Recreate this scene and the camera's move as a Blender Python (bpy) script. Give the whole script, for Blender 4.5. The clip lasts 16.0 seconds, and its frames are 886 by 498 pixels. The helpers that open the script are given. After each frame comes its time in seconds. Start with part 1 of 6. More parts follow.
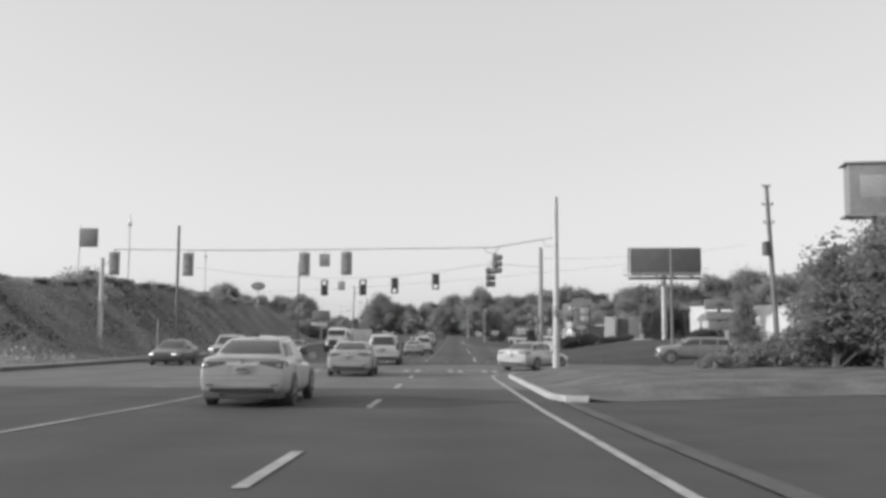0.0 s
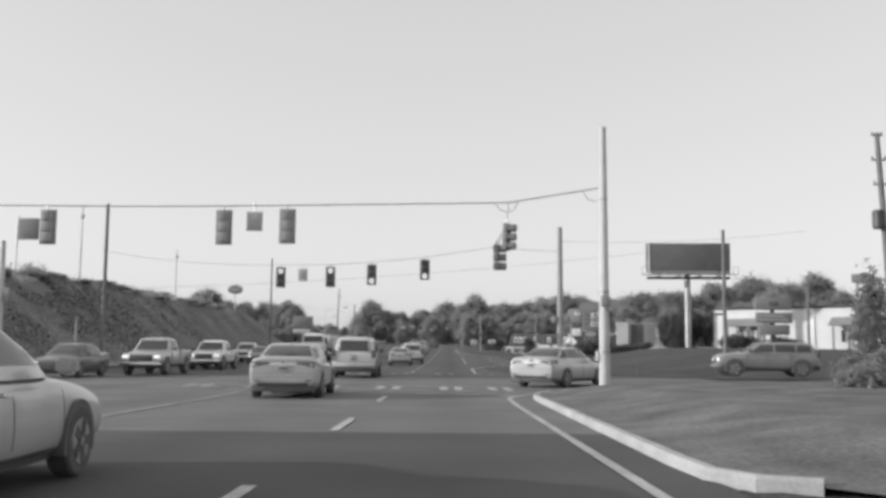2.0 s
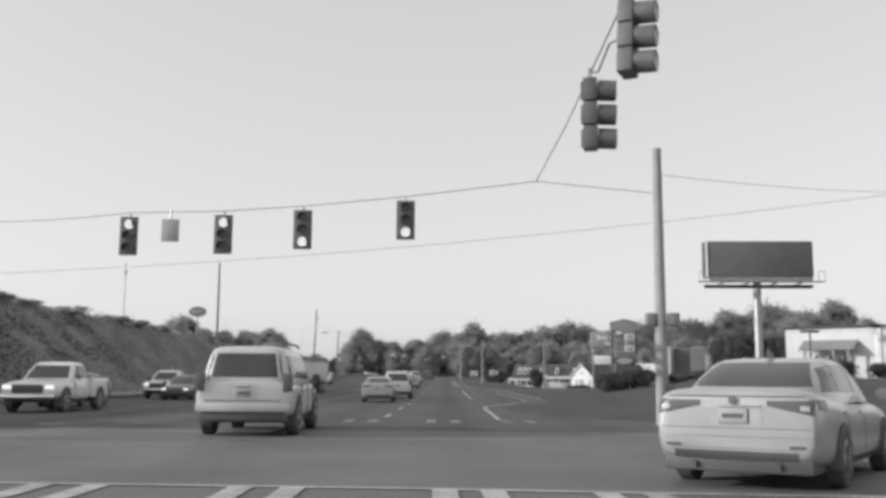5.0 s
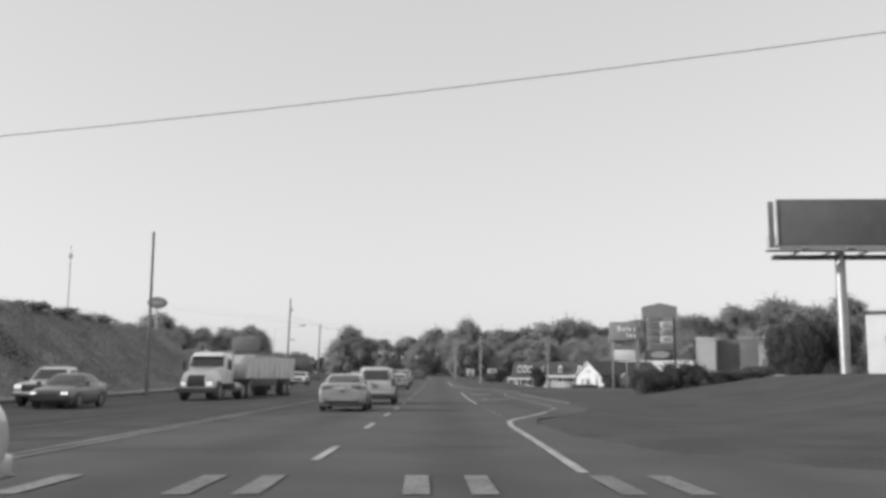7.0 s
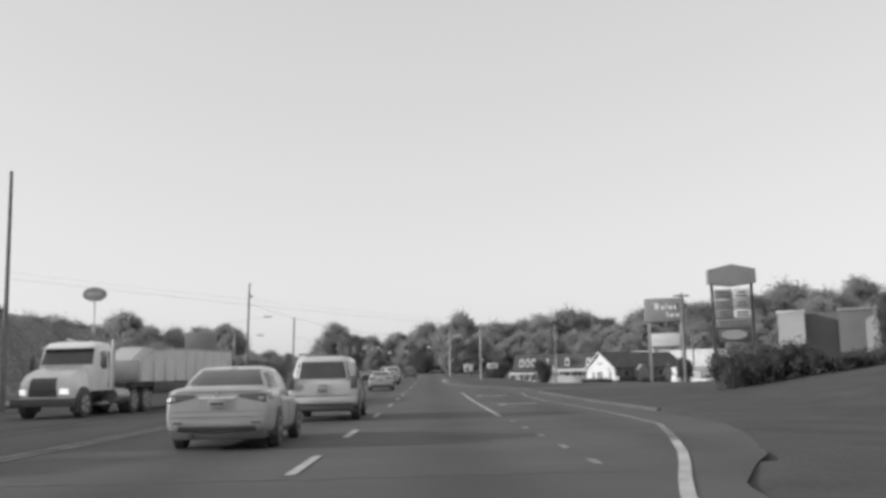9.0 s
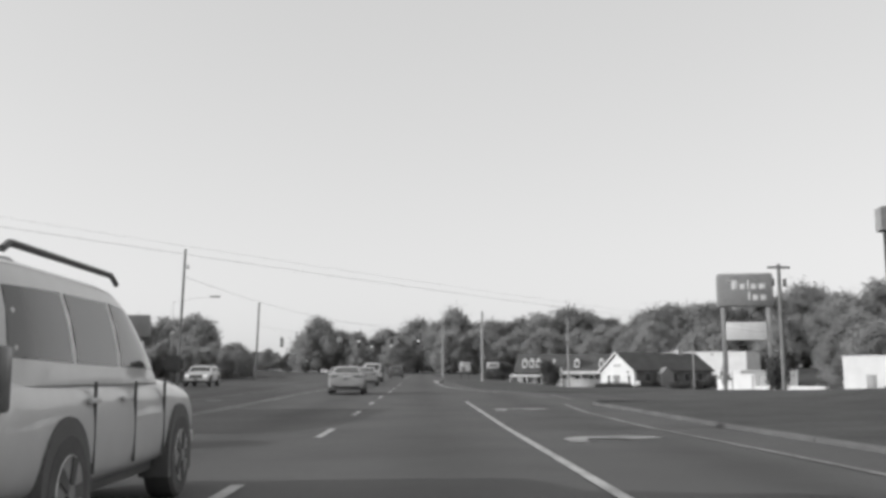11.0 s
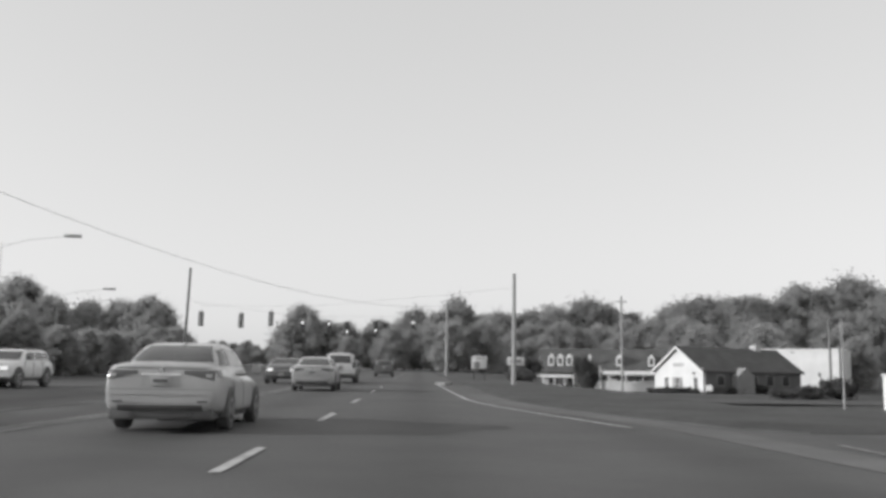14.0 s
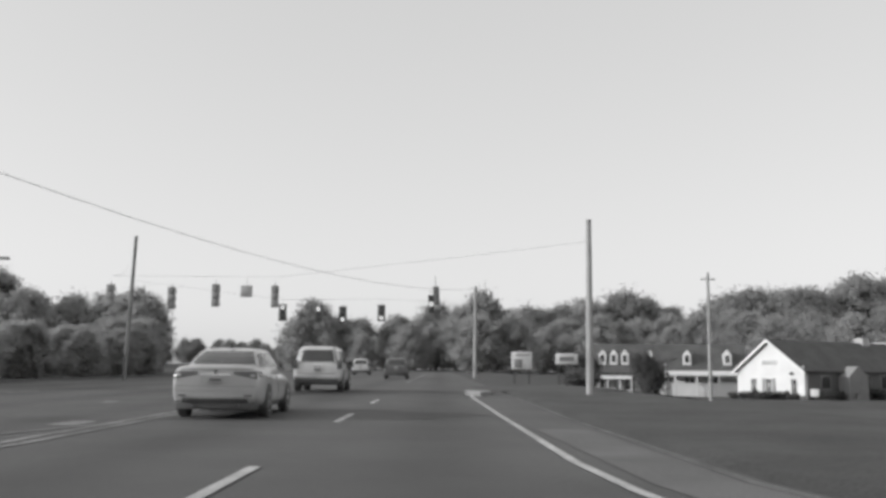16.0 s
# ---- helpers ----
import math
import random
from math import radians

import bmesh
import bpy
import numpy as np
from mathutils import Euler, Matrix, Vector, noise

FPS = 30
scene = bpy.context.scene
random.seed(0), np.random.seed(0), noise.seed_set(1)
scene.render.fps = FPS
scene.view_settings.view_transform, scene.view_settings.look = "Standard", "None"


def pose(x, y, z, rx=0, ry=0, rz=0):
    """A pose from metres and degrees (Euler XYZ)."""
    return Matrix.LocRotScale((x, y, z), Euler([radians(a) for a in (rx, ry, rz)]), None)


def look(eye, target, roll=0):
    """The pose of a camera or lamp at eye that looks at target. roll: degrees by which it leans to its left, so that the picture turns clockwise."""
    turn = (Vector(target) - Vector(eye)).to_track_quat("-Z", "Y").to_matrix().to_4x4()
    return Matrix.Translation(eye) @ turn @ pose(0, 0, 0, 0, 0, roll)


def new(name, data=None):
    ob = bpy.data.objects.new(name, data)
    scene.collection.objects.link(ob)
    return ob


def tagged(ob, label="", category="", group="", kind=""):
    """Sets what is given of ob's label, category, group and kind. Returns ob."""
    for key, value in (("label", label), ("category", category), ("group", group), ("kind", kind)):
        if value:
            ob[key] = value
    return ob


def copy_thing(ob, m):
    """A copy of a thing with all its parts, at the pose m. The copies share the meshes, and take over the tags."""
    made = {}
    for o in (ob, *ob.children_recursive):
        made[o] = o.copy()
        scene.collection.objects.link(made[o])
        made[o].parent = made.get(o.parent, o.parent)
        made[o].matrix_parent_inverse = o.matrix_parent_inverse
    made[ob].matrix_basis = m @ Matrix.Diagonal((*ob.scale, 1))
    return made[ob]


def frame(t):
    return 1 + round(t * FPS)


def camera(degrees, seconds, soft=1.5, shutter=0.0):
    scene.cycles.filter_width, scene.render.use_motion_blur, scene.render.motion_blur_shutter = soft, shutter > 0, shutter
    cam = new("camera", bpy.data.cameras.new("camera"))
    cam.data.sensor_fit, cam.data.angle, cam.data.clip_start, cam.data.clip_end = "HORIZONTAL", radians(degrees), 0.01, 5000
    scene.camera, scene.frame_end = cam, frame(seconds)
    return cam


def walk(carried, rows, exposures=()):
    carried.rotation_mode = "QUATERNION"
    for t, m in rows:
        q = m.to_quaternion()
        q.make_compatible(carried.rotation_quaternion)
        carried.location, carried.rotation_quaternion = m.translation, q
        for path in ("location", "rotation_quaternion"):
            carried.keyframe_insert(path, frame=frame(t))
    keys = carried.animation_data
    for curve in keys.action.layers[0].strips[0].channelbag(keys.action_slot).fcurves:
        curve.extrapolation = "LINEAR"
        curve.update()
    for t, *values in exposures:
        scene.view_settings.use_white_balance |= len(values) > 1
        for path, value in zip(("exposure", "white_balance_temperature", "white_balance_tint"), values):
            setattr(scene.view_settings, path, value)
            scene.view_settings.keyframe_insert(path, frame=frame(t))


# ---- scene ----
# Rows: seconds, x, y, z, yaw, pitch, roll
ROWS = [
    (0, 0.001, 0.000, 1.134, -0.16, 5.43, -0.35),
    (0.5, 0.042, 3.563, 1.075, -0.94, 5.04, -0.48),
    (1, 0.084, 7.149, 1.017, -0.50, 5.36, -1.28),
    (1.5, 0.124, 10.782, 0.961, -0.49, 5.50, -0.58),
    (2, 0.162, 14.485, 0.909, -0.55, 6.02, -0.49),
    (2.5, 0.198, 18.276, 0.861, -1.40, 6.52, -1.40),
    (3, 0.232, 22.146, 0.819, -0.40, 6.87, -0.61),
    (3.5, 0.261, 26.081, 0.784, -0.95, 7.21, 0.40),
    (4, 0.287, 30.067, 0.757, -0.74, 6.96, -0.35),
    (4.5, 0.308, 34.096, 0.739, -0.33, 7.59, 0.73),
    (5, 0.328, 38.188, 0.728, -0.82, 7.97, -0.45),
    (5.2, 0.336, 39.849, 0.725, -1.16, 7.74, -1.12),
    (5.9, 0.368, 45.830, 0.722, -1.24, 7.82, -0.75),
    (6.6, 0.413, 52.094, 0.724, -1.32, 7.90, -0.38),
    (7.3, 0.478, 58.691, 0.729, -1.40, 7.98, -0.00),
    (7.5, 0.502, 60.669, 0.730, -1.72, 7.90, 0.13),
    (8, 0.572, 65.765, 0.731, -1.74, 8.08, 0.56),
    (8.5, 0.660, 71.039, 0.730, -1.79, 8.17, 0.70),
    (9, 0.764, 76.444, 0.726, -1.70, 7.83, 1.24),
    (9.2, 0.809, 78.632, 0.725, -1.98, 8.19, 0.84),
    (9.9, 0.980, 86.372, 0.722, -2.07, 8.08, 0.56),
    (10.6, 1.164, 94.266, 0.726, -2.16, 7.97, 0.27),
    (11.3, 1.354, 102.272, 0.743, -2.25, 7.86, -0.02),
    (11.5, 1.409, 104.587, 0.750, -2.01, 7.94, 0.03),
    (12, 1.542, 110.403, 0.777, -2.03, 7.38, 0.37),
    (12.5, 1.670, 116.219, 0.814, -2.05, 7.51, 0.36),
    (13, 1.792, 121.987, 0.862, -2.43, 7.42, -0.30),
    (13.5, 1.911, 127.662, 0.918, -2.51, 7.60, -0.69),
    (14, 2.026, 133.232, 0.981, -2.43, 7.78, -0.80),
    (14.5, 2.138, 138.693, 1.050, -1.91, 7.86, -0.87),
    (15, 2.248, 144.046, 1.124, -1.31, 7.73, -1.37),
    (15.5, 2.356, 149.322, 1.200, -0.51, 7.86, -0.64),
    (16, 2.464, 154.561, 1.278, -1.10, 7.74, -0.60),
]
cam = camera(49.6, 16.0, soft=3.4)
walk(cam, [(t, pose(x, y, z, 90 + p, r, w)) for t, x, y, z, w, p, r in ROWS])

# ---- light ----
SUN_DIR = Vector((-1.0, -0.15, 0.27)).normalized()      # towards the sun, low over the left bank
scene.view_settings.exposure = 0.0
world = bpy.data.worlds.new("sky")
scene.world = world
world.use_nodes = True
wn, wl = world.node_tree.nodes, world.node_tree.links
sky = wn.new("ShaderNodeTexSky")
sky.sky_type = "NISHITA"
sky.sun_disc = False
sky.sun_elevation = math.asin(SUN_DIR.z)
sky.sun_rotation = math.atan2(SUN_DIR.x, SUN_DIR.y)
sky.air_density, sky.dust_density, sky.ozone_density = 1.0, 2.0, 1.0
grey = wn.new("ShaderNodeRGBToBW")                        # black-and-white film stock
flat = wn.new("ShaderNodeMath")
flat.operation = "POWER"
flat.inputs[1].default_value = 0.33                       # hazy, evenly bright sky
wl.new(sky.outputs[0], grey.inputs[0])
wl.new(grey.outputs[0], flat.inputs[0])
wl.new(flat.outputs[0], wn["Background"].inputs[0])
wn["Background"].inputs[1].default_value = 0.545
sun = new("sun", bpy.data.lights.new("sun", "SUN"))
sun.data.energy, sun.data.angle = 3.0, radians(0.6)
sun.matrix_world = look(SUN_DIR * 200, (0, 0, 0))

# ---- materials ----


def mat(name, value, rough=0.7, metal=0.0, grain=(30, 0.15), stain=(1.2, 0.15), bump=(40, 0.1), rand=0.0, spec=0.5):
    """A grey surface with fine grain, broad stains and relief at real-world size."""
    m = bpy.data.materials.new(name)
    m.use_nodes = True
    n, l = m.node_tree.nodes, m.node_tree.links
    b = n["Principled BSDF"]
    b.inputs["Roughness"].default_value, b.inputs["Metallic"].default_value = rough, metal
    b.inputs["Specular IOR Level"].default_value = spec
    at = n.new("ShaderNodeTexCoord")
    total = None
    for scale, amount in (grain, stain):
        tex = n.new("ShaderNodeTexNoise")
        tex.inputs["Scale"].default_value, tex.inputs["Detail"].default_value = scale, 5
        l.new(at.outputs["Object"], tex.inputs["Vector"])
        mr = n.new("ShaderNodeMapRange")
        mr.inputs["From Min"].default_value, mr.inputs["From Max"].default_value = 0.3, 0.7
        mr.inputs["To Min"].default_value, mr.inputs["To Max"].default_value = 1 - amount, 1 + amount
        l.new(tex.outputs["Fac"], mr.inputs["Value"])
        if total is None:
            total = mr.outputs[0]
        else:
            mul = n.new("ShaderNodeMath")
            mul.operation = "MULTIPLY"
            l.new(total, mul.inputs[0])
            l.new(mr.outputs[0], mul.inputs[1])
            total = mul.outputs[0]
    if rand:
        info = n.new("ShaderNodeNewGeometry")
        mr = n.new("ShaderNodeMapRange")
        mr.inputs["To Min"].default_value, mr.inputs["To Max"].default_value = 1 - rand, 1 + rand
        l.new(info.outputs["Random Per Island"], mr.inputs["Value"])
        mul = n.new("ShaderNodeMath")
        mul.operation = "MULTIPLY"
        l.new(total, mul.inputs[0])
        l.new(mr.outputs[0], mul.inputs[1])
        total = mul.outputs[0]
    sc = n.new("ShaderNodeMath")
    sc.operation = "MULTIPLY"
    sc.inputs[1].default_value = value
    l.new(total, sc.inputs[0])
    l.new(sc.outputs[0], b.inputs["Base Color"])
    if bump[1]:
        tex = n.new("ShaderNodeTexNoise")
        tex.inputs["Scale"].default_value, tex.inputs["Detail"].default_value = bump[0], 4
        l.new(at.outputs["Object"], tex.inputs["Vector"])
        bp = n.new("ShaderNodeBump")
        bp.inputs["Strength"].default_value, bp.inputs["Distance"].default_value = bump[1], 0.02
        l.new(tex.outputs["Fac"], bp.inputs["Height"])
        l.new(bp.outputs[0], b.inputs["Normal"])
    return m


def leaf(name, value):
    """Thin leaves that let some light through."""
    m = mat(name, value, 0.7, 0, (2, 0.10), (0.2, 0.2), (30, 0.0), rand=0.08)
    n, l = m.node_tree.nodes, m.node_tree.links
    b = n["Principled BSDF"]
    t = n.new("ShaderNodeBsdfTranslucent")
    l.new(b.inputs["Base Color"].links[0].from_socket, t.inputs["Color"])
    mix = n.new("ShaderNodeMixShader")
    mix.inputs[0].default_value = 0.74
    l.new(b.outputs[0], mix.inputs[1])
    l.new(t.outputs[0], mix.inputs[2])
    l.new(mix.outputs[0], n["Material Output"].inputs["Surface"])
    return m


def glow(name, strength):
    m = bpy.data.materials.new(name)
    m.use_nodes = True
    b = m.node_tree.nodes["Principled BSDF"]
    b.inputs["Base Color"].default_value = (0.8, 0.8, 0.8, 1)
    b.inputs["Emission Color"].default_value = (1, 1, 1, 1)
    b.inputs["Emission Strength"].default_value = strength
    return m


def paint(name, value, metal=0.0):
    m = mat(name, value, 0.32, metal, (60, 0.03), (2.0, 0.08), (20, 0.0))
    m.node_tree.nodes["Principled BSDF"].inputs["Coat Weight"].default_value = 0.6
    return m


def traffic_wear(m, amount, first, lane=3.75, drift=0.0155):
    """Darkens an asphalt along the middle of the lanes, where oil drips; first: x of one lane's middle at y = 0."""
    n, l = m.node_tree.nodes, m.node_tree.links

    def calc(kind, a, b):
        k = n.new("ShaderNodeMath")
        k.operation = kind
        for i, v in enumerate((a, b)):
            if isinstance(v, (int, float)):
                k.inputs[i].default_value = v
            else:
                l.new(v, k.inputs[i])
        return k.outputs[0]

    at = n.new("ShaderNodeTexCoord")
    xyz = n.new("ShaderNodeSeparateXYZ")
    l.new(at.outputs["Object"], xyz.inputs[0])
    tex = n.new("ShaderNodeTexNoise")
    tex.inputs["Scale"].default_value, tex.inputs["Detail"].default_value = 0.25, 3
    l.new(at.outputs["Object"], tex.inputs["Vector"])
    across = calc("SUBTRACT", calc("SUBTRACT", xyz.outputs[0], calc("MULTIPLY", xyz.outputs[1], drift)), first - lane / 2)
    wave = calc("COSINE", calc("MULTIPLY", across, 2 * math.pi / lane), 0.0)
    strip = calc("POWER", calc("MULTIPLY", calc("SUBTRACT", 1.0, wave), 0.5), 2.5)
    dim = calc("SUBTRACT", 1.0, calc("MULTIPLY", strip, calc("MULTIPLY", tex.outputs["Fac"], 2 * amount)))
    base = n["Principled BSDF"].inputs["Base Color"]
    l.new(calc("MULTIPLY", base.links[0].from_socket, dim), base)
    return m


ASPHALT_PALE = mat("pale junction asphalt", 0.165, 0.85, 0, (45, 0.18), (0.35, 0.16), (90, 0.35))
ASPHALT_DARK = mat("dark road asphalt", 0.075, 0.85, 0, (45, 0.18), (0.35, 0.2), (90, 0.35))
ASPHALT = mat("worn asphalt", 0.092, 0.85, 0, (45, 0.18), (0.35, 0.16), (90, 0.35))
ASPHALT_OLD = mat("older asphalt", 0.068, 0.9, 0, (45, 0.2), (0.5, 0.22), (90, 0.35))
for m_, amount_ in ((ASPHALT_PALE, 0.12), (ASPHALT_DARK, 0.18), (ASPHALT, 0.26)):
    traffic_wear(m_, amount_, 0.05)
SEAM = mat("tar seam", 0.075, 0.6, 0, (20, 0.2), (1, 0.2))
LINE = mat("worn road paint", 0.42, 0.7, 0, (25, 0.25), (1.5, 0.3), (60, 0.2))
LINE_WORN = mat("half-worn road paint", 0.31, 0.75, 0, (18, 0.35), (1.0, 0.3), (60, 0.2))
LINE_FADED = mat("faded road paint", 0.22, 0.75, 0, (18, 0.4), (1.0, 0.35), (60, 0.2))
CONCRETE = mat("weathered concrete", 0.27, 0.85, 0, (25, 0.12), (0.8, 0.2), (50, 0.25))
# paler kerb copy: sunlight on the corner kerb faces is in its tone
KERB_PALE = mat("concrete kerb toned as sunlit", 0.42, 0.85, 0, (25, 0.12), (0.8, 0.2), (50, 0.25))
KERB = mat("dirty concrete kerb", 0.115, 0.9, 0, (25, 0.15), (0.8, 0.25), (50, 0.25))
SHOULDER = mat("pale gritty road shoulder", 0.125, 0.92, 0, (30, 0.2), (0.5, 0.25), (60, 0.3))
GUTTER = mat("worn flush gutter concrete", 0.105, 0.9, 0, (25, 0.2), (0.8, 0.3), (50, 0.25))
KERB_WORN = mat("grimy half-buried kerb", 0.075, 0.95, 0, (25, 0.2), (0.8, 0.3), (50, 0.25))
TURF = mat("dry turf", 0.142, 0.95, 0, (14, 0.35), (0.7, 0.42), (30, 0.6))
GRASS = mat("mown grass ground", 0.058, 0.95, 0, (18, 0.35), (0.45, 0.3), (30, 0.6))
IVY_GROUND = mat("shaded ivy bank", 0.22, 0.95, 0, (6, 0.25), (0.25, 0.2), (8, 0.4))
LEAF = leaf("broad leaf", 0.46)
LEAF_IVY = leaf("ivy leaf", 0.40)
LEAF_HEDGE = leaf("clipped hedge leaf", 0.19)
LEAF_DARK = leaf("dark leaf", 0.40)
BARK = mat("bark", 0.12, 0.95, 0, (14, 0.3), (1, 0.2), (25, 0.8))
WOOD_POLE = mat("weathered pole wood", 0.2, 0.9, 0, (22, 0.25), (1.5, 0.2), (30, 0.5))
# pole grey that holds shade at the junction and sunlight farther on
POLE_TONED = mat("pole grey toned for shade and sun", 0.34, 0.8, 0, (30, 0.1), (0.9, 0.15), (60, 0.2))
CONC_POLE = mat("cast concrete pole", 0.56, 0.75, 0, (30, 0.1), (0.9, 0.12), (60, 0.2))
STEEL = mat("galvanised steel", 0.4, 0.45, 0.7, (30, 0.1), (2, 0.15), (40, 0.05))
DARK_STEEL = mat("dark painted steel", 0.09, 0.5, 0.3, (30, 0.1), (2, 0.15), (40, 0.05))
WIRE = mat("black cable", 0.14, 0.7, 0, (5, 0.1), (1, 0.1), (30, 0.0))
SIGNAL_BACK = mat("grey signal housing", 0.3, 0.5, 0.1, (10, 0.1), (2, 0.15), (30, 0.1))
SIGNAL_BLACK = mat("black signal housing", 0.14, 0.55, 0, (10, 0.1), (2, 0.15), (30, 0.1))
LENS_OFF = mat("unlit signal lens", 0.1, 0.2, 0, (10, 0.1), (2, 0.1), (30, 0.0))
LAMP_ON = glow("lit signal lens", 0.7)
HEADLAMP = glow("lit headlamp", 0.75)
SIGN_GREY = mat("sign sheet", 0.4, 0.5, 0.2, (8, 0.06), (1, 0.1), (30, 0.0))
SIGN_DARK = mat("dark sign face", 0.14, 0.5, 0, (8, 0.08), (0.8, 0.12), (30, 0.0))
SIGN_MID = mat("mid sign face", 0.26, 0.5, 0, (8, 0.08), (0.8, 0.12), (30, 0.0))
SIGN_LIGHT = mat("pale sign face", 0.68, 0.5, 0, (8, 0.06), (0.8, 0.1), (30, 0.0))
WHITE_WALL = mat("white painted wall", 0.68, 0.8, 0, (20, 0.04), (0.7, 0.08), (40, 0.1))
GREY_WALL = mat("grey masonry and shaded white wall", 0.45, 0.85, 0, (20, 0.06), (0.7, 0.1), (40, 0.2))
ROOF = mat("dark shingle", 0.09, 0.9, 0, (12, 0.25), (0.8, 0.2), (10, 0.5))
TRIM = mat("white trim", 0.72, 0.6, 0, (20, 0.03), (1, 0.06), (30, 0.0))
PANE = mat("window pane", 0.05, 0.08, 0, (5, 0.05), (1, 0.1), (3, 0.02), spec=0.8)
TINT = mat("tinted car glass", 0.06, 0.1, 0, (5, 0.05), (1, 0.1), (3, 0.0), spec=0.7)
RUBBER = mat("tyre rubber", 0.09, 0.85, 0, (40, 0.15), (4, 0.15), (60, 0.2))
PLASTIC = mat("black plastic trim", 0.1, 0.6, 0, (40, 0.1), (4, 0.1), (60, 0.1))
ALLOY = mat("alloy rim", 0.5, 0.35, 0.8, (20, 0.05), (4, 0.15), (60, 0.0))
CHROME = mat("chrome", 0.7, 0.12, 1.0, (20, 0.03), (4, 0.05), (60, 0.0))
TAIL = mat("tail lamp lens", 0.12, 0.25, 0, (20, 0.05), (4, 0.1), (60, 0.0))
LAMP_CLEAR = mat("clear lamp lens", 0.6, 0.1, 0.3, (20, 0.05), (4, 0.1), (60, 0.0))
PLATE = mat("licence plate", 0.36, 0.5, 0, (20, 0.05), (4, 0.1), (60, 0.0))
WHITE_PAINT = paint("white car paint", 0.72)
SILVER_PAINT = paint("silver car paint", 0.46, 0.3)
DARK_PAINT = paint("dark car paint", 0.11)
PALE_PAINT = paint("pale silver car paint", 0.46, 0.2)
IVORY_PAINT = paint("ivory car paint", 0.54)
GREY_PAINT = paint("grey car paint", 0.27, 0.3)

# ---- mesh helpers ----


def finish(name, bm, material, smooth=35):
    """Turns a bmesh into mesh data; edges sharper than smooth degrees stay sharp."""
    bmesh.ops.recalc_face_normals(bm, faces=bm.faces)
    me = bpy.data.meshes.new(name)
    if smooth:
        for f in bm.faces:
            f.smooth = True
        for e in bm.edges:
            e.smooth = len(e.link_faces) == 2 and e.calc_face_angle(0) < radians(smooth)
    bm.to_mesh(me)
    bm.free()
    me.materials.append(material)
    return me


def part(name, bm, material, parent=None, label="", smooth=35):
    ob = new(name, finish(name, bm, material, smooth) if isinstance(bm, bmesh.types.BMesh) else bm)
    if parent:
        ob.parent = parent
    if label:
        tagged(ob, label)
    return ob


def thing(name, x, y, z, rz, label, category, group=""):
    ob = new(name)
    ob.matrix_world = pose(x, y, z, 0, 0, rz)
    return tagged(ob, label, category, group)


def box(x0, x1, y0, y1, z0, z1, bevel=0.0, bm=None):
    bm = bm or bmesh.new()
    m = Matrix.Translation(((x0 + x1) / 2, (y0 + y1) / 2, (z0 + z1) / 2)) @ Matrix.Diagonal((x1 - x0, y1 - y0, z1 - z0, 1))
    made = bmesh.ops.create_cube(bm, size=1, matrix=m)
    if bevel:
        edges = list({e for v in made["verts"] for e in v.link_edges})
        bmesh.ops.bevel(bm, geom=edges, offset=bevel, segments=2, affect="EDGES", profile=0.5)
    return bm


def tube(points, radii, sides=10, bm=None, caps=True):
    """A round tube through the points, with a radius at each."""
    bm = bm or bmesh.new()
    pts = [Vector(p) for p in points]
    if not isinstance(radii, (list, tuple)):
        radii = [radii] * len(pts)
    rings = []
    for i, p in enumerate(pts):
        d = (pts[min(i + 1, len(pts) - 1)] - pts[max(i - 1, 0)]).normalized()
        side = d.cross(Vector((0, 0, 1)) if abs(d.z) < 0.9 else Vector((1, 0, 0))).normalized()
        up = side.cross(d)
        rings.append([bm.verts.new(p + radii[i] * (math.cos(a) * side + math.sin(a) * up))
                      for a in (2 * math.pi * k / sides for k in range(sides))])
    for a, b in zip(rings, rings[1:]):
        for k in range(sides):
            bm.faces.new((a[k], a[(k + 1) % sides], b[(k + 1) % sides], b[k]))
    if caps:
        bm.faces.new(rings[0][::-1])
        bm.faces.new(rings[-1])
    return bm


def loft(rings, bm=None, caps=True):
    bm = bm or bmesh.new()
    vs = [[bm.verts.new(p) for p in r] for r in rings]
    n = len(vs[0])
    for a, b in zip(vs, vs[1:]):
        for k in range(n):
            bm.faces.new((a[k], a[(k + 1) % n], b[(k + 1) % n], b[k]))
    if caps:
        bm.faces.new(vs[0][::-1])
        bm.faces.new(vs[-1])
    return bm


def panel(corners, thick, bm=None):
    """A thin slab whose front face has the four corners given, thickened inwards along its normal."""
    bm = bm or bmesh.new()
    c = [Vector(p) for p in corners]
    n = (c[1] - c[0]).cross(c[3] - c[0]).normalized() * thick
    return loft([[p - n for p in c], c], bm)


def sag(a, b, drop, n=14):
    a, b = Vector(a), Vector(b)
    return [a.lerp(b, i / n) - Vector((0, 0, drop * 4 * (i / n) * (1 - i / n))) for i in range(n + 1)]


def wire(name, points, radius, label, parent=None):
    ob = part(name, tube(points, radius, 5), WIRE, parent)
    return ob if parent else tagged(ob, label, "cable")


# ---- ground and road ----
PROFILE_Y = [-60, -30, 0, 20, 40, 60, 80, 100, 120, 140, 160, 180, 200, 300, 450, 900]
PROFILE_Z = [1.014, 0.519, 0.024, -0.267, -0.385, -0.382, -0.384, -0.369, -0.265, -0.042, 0.241, 0.51, 0.779, 2.124, 4.141, 6.158]


def road_z(y):
    """The road's long profile: a shallow dip that climbs towards the far woods."""
    return float(np.interp(y, PROFILE_Y, PROFILE_Z))


def mid(y):
    """Sideways drift of the road as it runs on."""
    return 0.0145 * y


